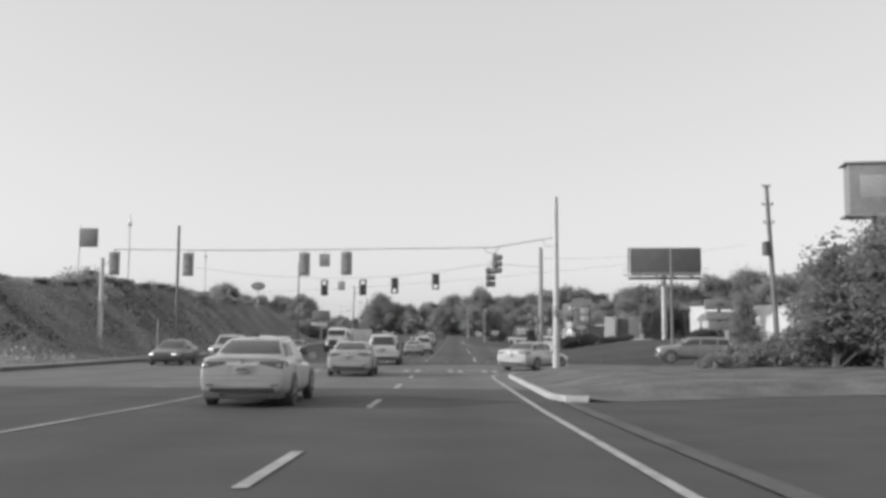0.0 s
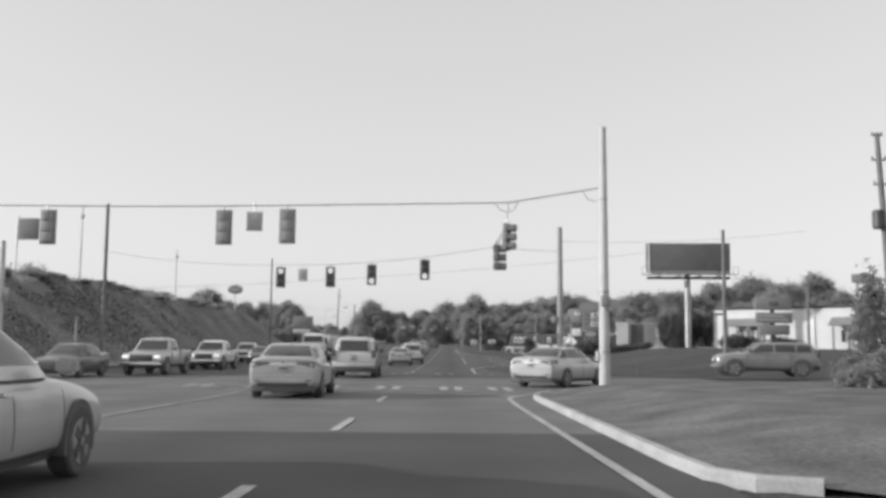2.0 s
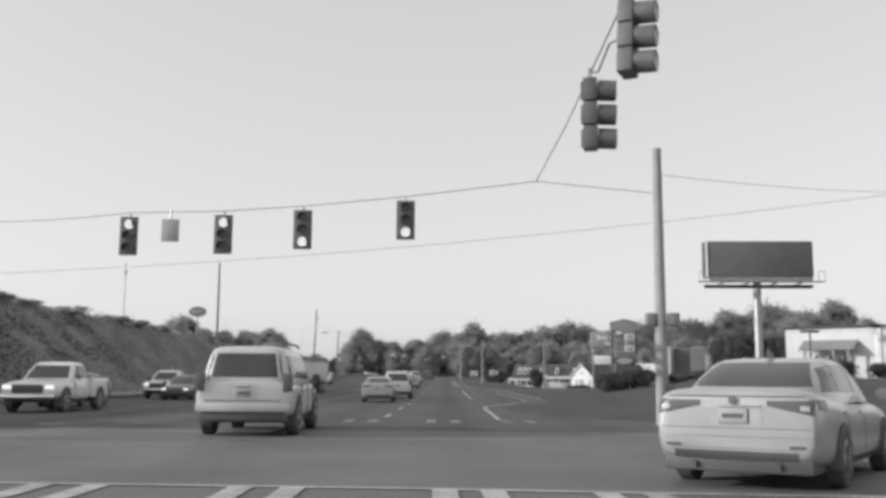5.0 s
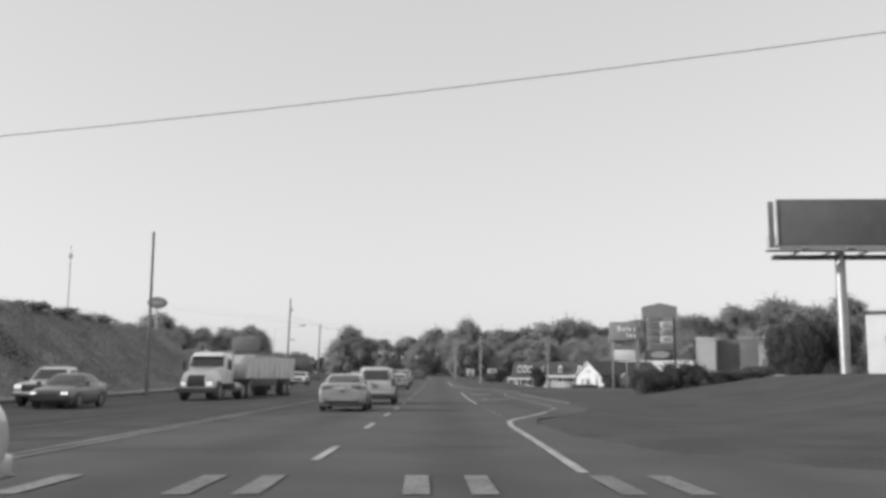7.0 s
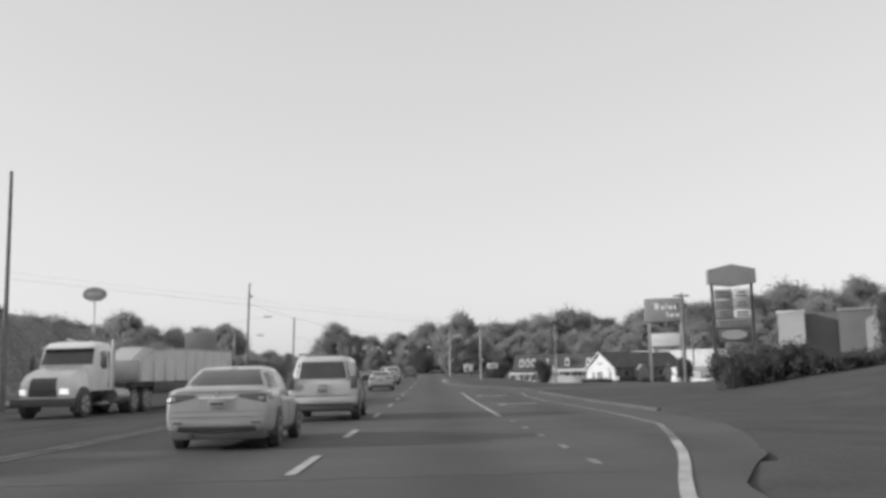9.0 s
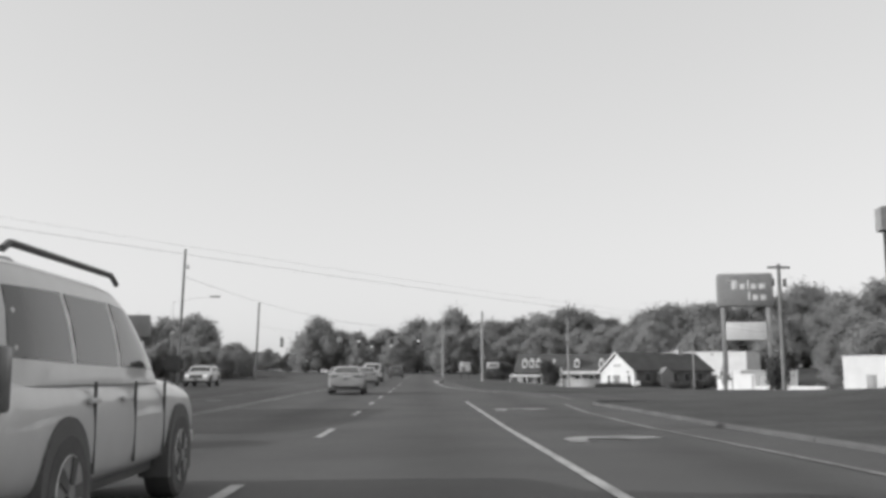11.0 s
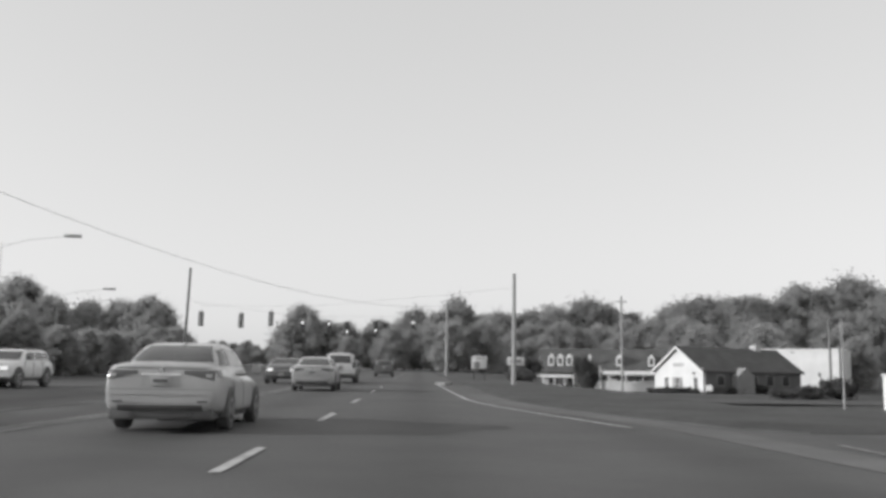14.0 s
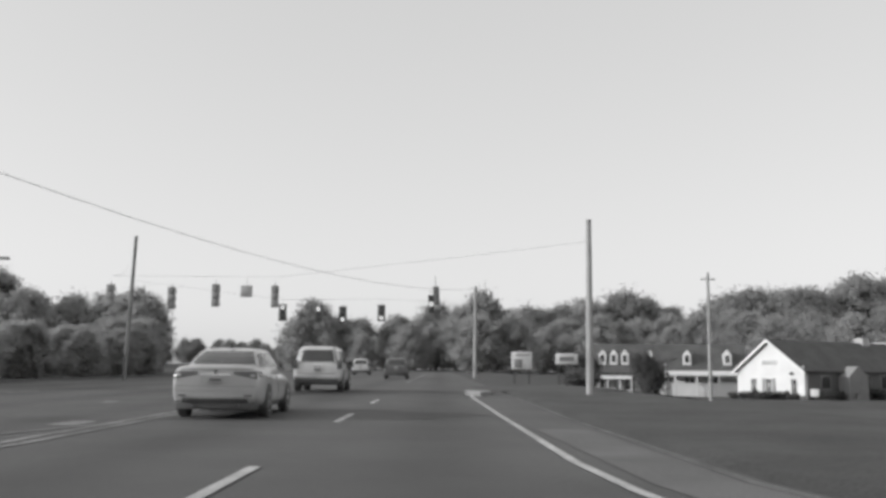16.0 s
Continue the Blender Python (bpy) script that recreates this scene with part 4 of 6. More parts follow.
part("edge_trim", box(-4.16, -4.03, -0.8, -0.5, 9.2 - g, 12.1 - g), SIGN_LIGHT, bb)
part("apron", box(-3.95, 4.3, -0.72, -0.6, 8.85 - g, 9.17 - g), SIGN_MID, bb)
part("catwalk", box(-4.9, 5.0, -1.5, -0.8, 8.72 - g, 8.8 - g), STEEL, bb)
for x in (-4.9, -4.4, 4.5, 5.0):
    part("rail_post", tube([(x, -1.45, 8.8 - g), (x, -1.45, 9.6 - g)], 0.03, 6), STEEL, bb)
for x0, x1 in ((-4.9, -4.4), (4.5, 5.0)):
    part("rail", tube([(x0, -1.45, 9.55 - g), (x1, -1.45, 9.55 - g)], 0.03, 6), STEEL, bb)
for x in (-3, -1, 1.2, 3.2):
    part("outrigger", box(x - 0.06, x + 0.06, -1.5, 1.0, 8.6 - g, 8.71 - g), STEEL, bb)
part("spine_beam", box(-4.2, 4.4, -0.3, 0.3, 8.35 - g, 8.6 - g), DARK_STEEL, bb)
for x in (-2.6, 0.1, 2.7):
    part("flood_lamp", box(x - 0.2, x + 0.2, -1.75, -1.5, 8.8 - g, 8.95 - g, 0.02), STEEL, bb)

g = ground_z(19.2, 131)
ps = thing("pylon_sign", 19.2, 131.2, g, -8, "tall shopping-plaza sign with stacked tenant panels and a peaked cap", "sign")
for x in (-1.12, 1.12):
    part("post", box(x - 0.07, x + 0.07, -0.07, 0.07, -0.2, 6.4 - g), DARK_STEEL, ps)
part("cap", loft([[(-1.35, y, 5.95 - g), (0, y, 5.78 - g), (1.35, y, 5.95 - g), (1.35, y, 6.75 - g), (0, y, 7.05 - g), (-1.35, y, 6.75 - g)] for y in (-0.3, 0.3)]), SIGN_MID, ps, "grey peaked top panel", 0)
k = 0
for z0, z1 in ((5.05, 5.6), (4.5, 5.0), (3.95, 4.45), (3.42, 3.9)):
    for x0, x1 in (((-1.0, -0.03), (0.03, 1.0)) if z0 > 3.5 else ((-1.0, 1.0),)):
        part("tenant_panel", box(x0, x1, -0.12, 0.12, z0 - g, z1 - g, 0.01), (SIGN_MID, SIGN_LIGHT, SIGN_MID, SIGN_GREY)[k % 4], ps)
        bars(ps, x0 + 0.1, x1 - 0.1, z0 - g + 0.08, z1 - g - 0.08, -0.122, 2, SIGN_DARK, k)
        k += 1
part("tenant_panel", loft([[(0.75 * math.cos(a) - 0.0, y, 3.0 - g + 0.3 * math.sin(a)) for a in (math.pi * (2 * i + 1) / 8 for i in range(8))] for y in (-0.12, 0.12)]), SIGN_GREY, ps, "eight-sided pale panel")
part("tenant_panel", box(-1.0, 1.0, 0.0, 0.1, 2.6 - g, 3.38 - g, 0.01), SIGN_DARK, ps, "dark lower panel")

g = ground_z(21.5, 155)
inn = thing("motel_sign", 21.5, 155.0, g, -12, "dark rounded motel sign on two posts with a pale board", "sign")
for x in (-1.3, 1.3):
    part("post", box(x - 0.1, x + 0.1, -0.1, 0.1, -0.3, 5.2 - g, 0.01), STEEL, inn)
part("sign_box", box(-1.62, 1.62, -0.28, 0.28, 5.1 - g, 7.1 - g, 0.16), SIGN_MID, inn)
for z0, z1, spans in ((6.14, 6.46, ((-0.78, -0.42, 0.22), (-0.3, 0.02, 0), (0.12, 0.22, 0.22), (0.33, 0.66, 0), (0.78, 1.16, 0))), (5.48, 5.8, ((0.16, 0.28, 0.16), (0.42, 0.74, 0), (0.86, 1.18, 0)))):
    for x0, x1, more in spans:
        part("name_bar", box(x0, x1, -0.3, -0.283, z0 - g, z1 + more - g, 0.005), SIGN_LIGHT, inn, "pale bar of the name on the sign")
part("emblem", tube([(-0.85 + 0.75 * (1 + math.cos(a)), -0.29, 6.62 - g + 0.26 * math.sin(a)) for a in (math.pi * (1 - i / 10) for i in range(11))], 0.03, 6), SIGN_GREY, inn, "pale arc over the name")
part("emblem", loft([[(-0.95 + rr_ * math.cos(a), y, 6.68 - g + rr_ * math.sin(a)) for a, rr_ in ((2 * math.pi * i / 16, 0.2 if i % 2 else 0.1) for i in range(16))] for y in (-0.3, -0.283)]), SIGN_GREY, inn, "pale star shape", 0)
part("message_board", box(-1.15, 1.15, -0.15, 0.15, 3.15 - g, 4.2 - g, 0.02), SIGN_LIGHT, inn, "pale blank message board")

g = ground_z(21.4, 46)
bs = thing("pylon_sign", 22.0, 46.0, g, -10, "tall grey pylon sign above the evergreens", "sign")
part("column", box(-0.9, 0.9, -0.4, 0.4, -0.3, 7.4 - g, 0.03), SIGN_MID, bs)
part("sign_box", box(-2.2, 2.2, -0.55, 0.55, 7.3 - g, 9.75 - g, 0.04), SIGN_MID, bs)
part("cap", box(-2.4, 2.4, -0.65, 0.65, 9.75 - g, 9.86 - g, 0.02), SIGN_MID, bs)
part("cap", box(-2.4, 2.4, -0.65, 0.65, 7.18 - g, 7.3 - g, 0.02), SIGN_MID, bs)
part("face_panel", box(-1.7, 2.0, -0.57, -0.552, 8.1 - g, 9.2 - g, 0.005), SIGN_GREY, bs)

ov = thing("oval_sign", -35.6, 187.0, ground_z(-35.6, 187), 0, "oval grey filling-station style sign on a tall thin pole", "sign")
g = ground_z(-35.6, 187)
part("post", tube([(0, 0, -0.3), (0, 0, 10.7 - g)], 0.1, 8), STEEL, ov)
part("face_panel", loft([[(s * 1.35 * math.cos(a), y, 11.4 - g + s * 0.8 * math.sin(a)) for a in (2 * math.pi * i / 24 for i in range(24))] for s, y in ((0.92, -0.22), (1, -0.15), (1, 0.15), (0.92, 0.22))]), SIGN_MID, ov)
part("face_band", box(-0.85, 0.85, -0.235, -0.222, 11.2 - g, 11.6 - g, 0.004), SIGN_GREY, ov)
fl = thing("sign_on_bank", -42.6, 112.4, 6.6, 0, "square grey sign panel on a thin pole above the bank", "sign")
part("post", tube([(0, 0, 0), (0, 0, 7.8)], 0.09, 8), STEEL, fl)
part("face_panel", box(0.08, 2.2, -0.1, 0.1, 5.2, 7.4, 0.03), SIGN_MID, fl)
ls = thing("motel_billboard", -22.9, 184.5, 0.4, 8, "dark rounded sign box with a pale band on the far side", "sign")
part("post", box(-0.15, 0.15, -0.12, 0.12, 0, 3.4), STEEL, ls)
part("sign_box", box(-1.7, 1.7, -0.3, 0.3, 4.3, 6.25, 0.1), SIGN_MID, ls)
part("lower_board", box(-1.8, 1.2, -0.2, 0.2, 3.3, 3.95, 0.03), SIGN_LIGHT, ls)
part("lower_board", box(0.0, 1.7, -0.22, 0.22, 2.8, 3.27, 0.03), SIGN_GREY, ls)
for x, y, z0, z1, w, lab in ((8.55, 215, 1.95, 3.05, 1.3, "white roadside board on two legs with a dark figure shape"), (12.85, 225, 2.45, 3.25, 1.65, "white roadside board with bars of writing")):
    g = ground_z(x, y)
    sg = thing("roadside_board", x, y, g, 0, lab, "sign")
    part("board", box(-w / 2, w / 2, -0.05, 0.05, z0 - g, z1 - g, 0.01), SIGN_LIGHT, sg)
    for s in (-0.35, 0.35):
        part("leg", box(s * w - 0.05, s * w + 0.05, -0.04, 0.04, -0.2, z0 - g), DARK_STEEL, sg)
    if w < 1.5:
        part("figure", box(-w * 0.36, w * 0.02, -0.064, -0.052, z0 - g + 0.08, z0 - g + 0.62, 0.02), SIGN_MID, sg, "dark block shape on the board")
        part("writing", box(-w * 0.3, w * 0.38, -0.064, -0.052, z1 - g - 0.26, z1 - g - 0.14), SIGN_GREY, sg)
    else:
        bars(sg, -w * 0.4, w * 0.4, z0 - g + 0.1, z1 - g - 0.1, -0.052, 1, SIGN_MID, 5)
for x, y in ((10.6, 63.8),):
    g = ground_z(x, y)
    post = thing("utility_marker", x, y, g, 0, "short dark utility marker post in the verge", "post")
    part("shaft", tube([(0, 0, -0.2), (0, 0, 0.75), (0, 0, 0.8)], [0.05, 0.05, 0.03], 8), PLASTIC, post)

g = ground_z(26.5, 104)
sl, h = pole("lamp_post", 26.5, 104.0, 4.4, 0.07, 0.055, DARK_STEEL, "dark lamp post with a flat twin head beside the shop drive")
part("lamp_head", box(-0.62, 0.62, -0.16, 0.16, h - 0.02, h + 0.14, 0.03), DARK_STEEL, sl)
for i, (x, y, rx, ry, h) in enumerate(((15.6, 37.6, 1.7, 1.6, 2.6), (17.6, 35.6, 2.0, 1.8, 3.2), (14.3, 39.2, 1.2, 1.1, 1.5))):
    shrub(x, y, rx, ry, h, 170 + i, "large dark shrub filling the foot of the evergreens", "shrub", 4200, 0.11, None, LEAF_DARK)
for i, (x, y, rx, ry, h) in enumerate(((29.5, 107.5, 1.7, 1.2, 1.5), (32.0, 112.5, 1.3, 1.0, 1.3), (36.0, 113.0, 1.5, 1.1, 1.2))):
    shrub(x, y, rx, ry, h, 130 + i)
for i, (x, y, rx, ry, h) in enumerate(((28.6, 129.7, 1.7, 1.6, 4.7), (31.1, 130.8, 2.1, 2.0, 5.5), (33.2, 130.0, 1.5, 1.6, 4.5), (29.2, 128.2, 1.5, 1.3, 3.7))):
    shrub(x, y, rx, ry, h, 150 + i, "tall dark rounded evergreen behind the billboard post", "evergreen", 5500, 0.1)
g = ground_z(22.9, 78.9)
pyl = thing("double_sign", 22.94, 78.9, g, 0, "two grey sign boards, one above the other, on a slim post", "sign")
part("post", box(-0.12, 0.12, -0.02, 0.2, -0.3, 4.0 - g, 0.01), DARK_STEEL, pyl)
part("upper_board", box(-1.22, 1.22, -0.16, 0.12, 3.78 - g, 4.6 - g, 0.03), SIGN_MID, pyl)
part("emblem", box(-0.3, 0.35, -0.175, -0.163, 4.05 - g, 4.35 - g, 0.004), SIGN_DARK, pyl, "dark blurred mark on the board")
part("lower_board", box(-1.15, 1.3, -0.14, 0.12, 2.9 - g, 3.62 - g, 0.03), SIGN_MID, pyl)
part("lower_board", box(-0.95, 1.1, -0.12, 0.1, 2.1 - g, 2.8 - g, 0.03), SIGN_MID, pyl)
bars(pyl, -1.0, 1.1, 3.0 - g, 3.5 - g, -0.142, 2, SIGN_GREY, 8)
g = ground_z(43.3, 110.4)
sb = thing("small_billboard", 43.3, 110.4, g, -10, "small dark billboard on two thin posts behind the trees", "billboard")
part("face_panel", box(-1.08, 1.08, -0.1, 0.1, 8.02 - g, 8.9 - g, 0.02), SIGN_MID, sb)
for x in (-0.6, 0.6):
    part("post", tube([(x, 0.0, -0.3), (x, 0.0, 8.0 - g)], 0.09, 8), STEEL, sb)

# ---- buildings ----


def window(parent, x, z, w, h, y, depth=0.08, shutters=False, arched=False):
    """A framed window on a wall face at y that looks towards -y."""
    f = part("window", box(x - w / 2 - 0.07, x + w / 2 + 0.07, y - 0.05, y + 0.02, z - 0.07, z + h + 0.07, 0.01), TRIM, parent)
    part("pane", box(x - w / 2, x + w / 2, y - 0.056, y - 0.051, z, z + h), PANE, f)
    part("glazing_bar", box(x - 0.02, x + 0.02, y - 0.066, y - 0.057, z, z + h), TRIM, f)
    part("glazing_bar", box(x - w / 2, x + w / 2, y - 0.066, y - 0.057, z + h * 0.5 - 0.02, z + h * 0.5 + 0.02), TRIM, f)
    if shutters:
        for s in (-1, 1):
            xc = x + s * (w / 2 + 0.27)
            part("shutter", box(xc - 0.17, xc + 0.17, y - 0.06, y - 0.003, z - 0.05, z + h + 0.05, 0.01), SIGN_MID, parent)
    return f


def gable_prism(x0, x1, y0, y1, z0, z1, over=0.3, thick=0.14):
    """Two roof slopes over a ridge that runs along y."""
    xm = (x0 + x1) / 2
    k = (z1 - z0) / (xm - x0)
    e0, e1 = x0 - over, x1 + over
    ez = z0 - over * k
    ring = [(e0, ez), (xm, z1), (e1, ez), (e1, ez + thick), (xm, z1 + thick * 1.3), (e0, ez + thick)]
    return loft([[(px, y, pz) for px, pz in ring] for y in (y0, y1)])


def boards(parent, x0, x1, y, z0, z1, step, apex=None):
    """Lapped weatherboards on a front wall; narrows to the apex above z1."""
    z = z0
    top = apex[1] if apex else z1
    while z < top - 0.05:
        a, b = x0, x1
        if apex and z > z1:
            f = (z + step / 2 - z1) / (apex[1] - z1)
            a, b = x0 + (apex[0] - x0) * f, x1 + (apex[0] - x1) * f
        if b - a > 0.2:
            part("weatherboard", loft([[(a, y, z), (b, y, z), (b, y, z + step), (a, y, z + step)], [(a, y - 0.03, z), (b, y - 0.03, z), (b, y - 0.008, z + step), (a, y - 0.008, z + step)]]), WHITE_WALL, parent, "", 0)
        z += step


# restaurant with a white gable, ridge running away from the road
g = -0.05
house = thing("restaurant", 31.6, 235.6, g, -62, "white weatherboarded restaurant with a dark shingled gable roof", "building")
W2 = 3.6
part("wall", loft([[(-W2, y, -0.9), (W2, y, -0.9), (W2, y, 2.4), (0, y, 4.75), (-W2, y, 2.4)] for y in (0.0, 15.0)]), WHITE_WALL, house, "", 0)
part("roof", gable_prism(-W2, W2, -0.35, 15.3, 2.4, 4.8), ROOF, house, "dark shingle roof", 0)
boards(house, -W2, W2, -0.002, -0.6, 2.4, 0.3, (0, 4.7))
for s in (-1, 1):
    part("bargeboard", panel([(s * 3.92, -0.4, 2.02), (s * 3.92, -0.4, 2.26), (0, -0.4, 4.98), (0, -0.4, 4.74)] if s > 0 else [(0, -0.4, 4.74), (0, -0.4, 4.98), (-3.92, -0.4, 2.26), (-3.92, -0.4, 2.02)], 0.05), TRIM, house, "", 0)
for x, sh in ((-1.75, False), (-0.1, True), (2.55, False)):
    window(house, x, 0.5, 0.5, 1.15, -0.03, shutters=sh)
part("nameplate", box(-0.75, 0.85, -0.07, -0.035, 2.85, 3.2, 0.01), SIGN_GREY, house, "grey name board on the gable")
part("porch_lamp", box(2.3, 2.5, -0.3, -0.035, 2.0, 2.2, 0.03), DARK_STEEL, house)
for y in (2.5, 5.0, 7.5, 10.0, 12.5):
    part("side_window", box(W2 - 0.02, W2 + 0.03, y - 0.5, y + 0.5, 0.9, 2.0, 0.01), PANE, house)
    part("side_frame", box(W2 + 0.0, W2 + 0.02, y - 0.62, y + 0.62, 0.8, 2.1, 0.005), SIGN_MID, house)
# shade on this side is coloured in: grey gable, dark sheet over the wall
part("entrance_gable", loft([[(W2, y0 + 4.0, z) for y0, z in ((0, -0.3), (2.4, -0.3), (2.4, 1.9), (1.2, 2.75), (0, 1.9))], [(W2 + 1.1, y0 + 4.0, z) for y0, z in ((0, -0.3), (2.4, -0.3), (2.4, 1.9), (1.2, 2.75), (0, 1.9))]]), SIGN_MID, house, "", 0)
part("side_wall_shade", box(W2 + 0.002, W2 + 0.018, 0.35, 14.9, -0.8, 2.3), SIGN_DARK, house, "dark sheet for the shade on the side wall")
part("chimney", box(-0.5, 0.4, 11.5, 12.4, 4.0, 5.4, 0.02), GREY_WALL, house)

# inn with dormers behind it
lodge = thing("lodge", 26.4, 249.0, 0.2, -14, "long white lodge with a dark roof and white dormers", "building")
part("wall", box(-7.5, 7.0, 0, 7, -0.9, 2.1), WHITE_WALL, lodge, "", 0)
part("roof", loft([[(x, -0.8, 2.0), (x, 3.5, 4.9), (x, 7.8, 2.0), (x, 7.8, 1.85), (x, -0.8, 1.85)] for x in (-8.0, 7.5)]), ROOF, lodge, "dark shingle roof", 0)
for x in (-6.4, -5.3, -4.2, 1.8, 5.6):
    d = part("dormer", loft([[(x + a, y, z) for a, z in ((-0.38, 2.7), (0.38, 2.7), (0.38, 3.75), (0.0, 4.2), (-0.38, 3.75))] for y in (0.1, 2.6)]), WHITE_WALL, lodge, "", 0)
    part("pane", box(x - 0.2, x + 0.2, 0.085, 0.097, 2.95, 3.65), PANE, d)
part("porch_roof", panel([(-1.5, -3.0, 1.75), (6.8, -3.0, 1.75), (6.8, -0.7, 2.15), (-1.5, -0.7, 2.15)], 0.12), TRIM, lodge, "", 0)
for x in (-1.4, 0.6, 2.6, 4.6, 6.7):
    part("porch_post", box(x - 0.09, x + 0.09, -2.95, -2.77, -0.9, 1.72), TRIM, lodge)
part("porch_roof", panel([(-8.6, -2.2, 1.35), (-3.4, -2.2, 1.35), (-3.4, -0.02, 1.75), (-8.6, -0.02, 1.75)], 0.1), TRIM, lodge, "", 0)
for x in (-8.4, -7.1, -5.8, -4.6, -3.5):
    part("porch_post", box(x - 0.08, x + 0.08, -2.15, -1.99, -0.9, 1.33), TRIM, lodge)
part("notice_box", box(-4.0, -3.55, -3.2, -2.9, -0.6, 0.25, 0.02), TRIM, lodge, "small white box by the porch")
part("porch_rail", box(-1.4, 6.7, -2.98, -2.83, 0.86, 0.98), TRIM, lodge)
part("porch_wall", box(-1.35, 6.65, -2.92, -2.88, -0.9, 0.86), WHITE_WALL, lodge, "white boarded porch front", 0)
for x in (-6.2, -3.8, 0.0, 2.0, 4.2):
    window(lodge, x, 0.3, 0.9, 1.2, -0.005)
part("roof_post", box(-1.85, -1.55, 0.0, 0.3, 2.5, 4.1, 0.02), TRIM, lodge, "white upright at the roof's edge")
part("porch_column", box(-0.5, -0.22, -3.15, -2.99, -0.9, 2.7, 0.02), TRIM, lodge, "tall white porch column")
shrub(23.1, 243.0, 1.7, 1.4, 4.3, 330, "tall dark bush before the lodge front", "shrub", 4200, 0.11)
g = ground_z(33.2, 230.3)
ws_ = thing("small_sign", 33.2, 230.3, g, -25, "small white sign on a short post by the restaurant", "sign")
part("post", box(-0.05, 0.05, 0.0, 0.08, -0.2, 0.5), DARK_STEEL, ws_)
part("board", box(-0.32, 0.32, -0.04, 0.0, 0.35, 0.95, 0.01), SIGN_LIGHT, ws_)
hall = thing("white_hall", 50.2, 250.4, 0.3, -34, "large plain white flat-roofed hall", "building")
part("wall", box(-10.7, 5.3, 0, 9, -0.9, 4.97), WHITE_WALL, hall, "", 0)
part("roof", box(-10.75, 5.35, -0.05, 9.05, 4.97, 5.11, 0.02), TRIM, hall)
part("wall_vent", box(2.9, 3.2, -0.06, -0.003, 1.7, 2.2, 0.01), SIGN_MID, hall)
part("wall_vent", box(-0.3, 0.2, -0.06, -0.003, 4.6, 4.75, 0.01), SIGN_MID, hall)
# low white sheds behind the motel sign
for x, y, rz, w, d, z1, lab in ((31.25, 187.35, -94, 8.3, 5, 1.62, "low white block building with a flat roof"), (27.2, 171.45, -93, 4.5, 3, 1.17, "small white painted block shed"), (41.5, 176, -46, 9, 5, 2.75, "long pale roadside shop")):
    b = thing("shed", x, y, ground_z(x, y), rz, lab, "building")
    h = z1 - ground_z(x, y)
    part("wall", box(-w / 2, w / 2, 0, d, -0.4, h), WHITE_WALL, b, "", 0)
    part("roof", box(-w / 2 - 0.06, w / 2 + 0.06, -0.08, d + 0.08, h, h + 0.1, 0.02), TRIM, b)
    if w > 5:
        part("downpipe", tube([(1.6, -0.06, h), (1.6, -0.06, -0.1)], [0.05, 0.05], 8), SIGN_GREY, b, "grey downpipe")
        part("door", box(-2.6, -1.8, -0.04, -0.003, -0.2, min(1.9, h - 0.3), 0.01), TRIM if w < 9 else SIGN_MID, b)
        part("wall_box", box(-1.2, -0.95, -0.1, -0.003, 0.7, 1.0, 0.02), SIGN_MID, b)
    else:
        part("downpipe", tube([(1.9, -0.06, h), (1.9, -0.06, -0.1)], [0.045, 0.045], 8), SIGN_GREY, b, "grey downpipe")
lw = thing("low_wall", 27.0, 163.15, ground_z(27.0, 163.15), -90, "long low white painted wall beyond the motel sign", "wall")
g = ground_z(27.0, 163.15)
part("wall", box(-5.95, 6.0, 0, 0.25, -0.9, 0.32 - g), WHITE_WALL, lw, "", 0)
part("coping", box(-5.95, 6.05, -0.04, 0.29, 0.32 - g, 0.4 - g, 0.015), TRIM, lw)
for x in (-2.7, 1.2, 4.8):
    part("pier", box(x - 0.14, x + 0.14, -0.05, 0.3, -0.9, 0.44 - g, 0.015), TRIM, lw)
gb = thing("grey_board", 27.45, 167.5, g, -90, "plain grey board standing behind the low white wall", "board")
part("panel", box(-1.65, 1.65, 0, 0.08, 0.3, 1.12 - g, 0.015), SIGN_GREY, gb)
for x in (-1.3, 1.3):
    part("post", box(x - 0.05, x + 0.05, 0.08, 0.16, -0.5, 1.0 - g), DARK_STEEL, gb)
small = tree("tree", 2.9, 1.35, 41, "small thin-trunked tree before the white sheds", LEAF_DARK, 800, 0.55, True, 0.9)
small.matrix_basis = pose(27.0, 175.6, ground_z(27.0, 175.6) - 0.05)
for i, (x, y, rx, h) in enumerate(((39.8, 215.5, 1.8, 1.9), (37.0, 214.5, 1.5, 1.2), (34.2, 213.5, 1.3, 0.8), (28.0, 174.2, 0.6, 0.9))):
    shrub(x, y, rx, rx * 0.7, h, 340 + i, "dark bush before the white hall" if i < 3 else "small dark bush beside the white shed", "shrub", 1600, 0.1)

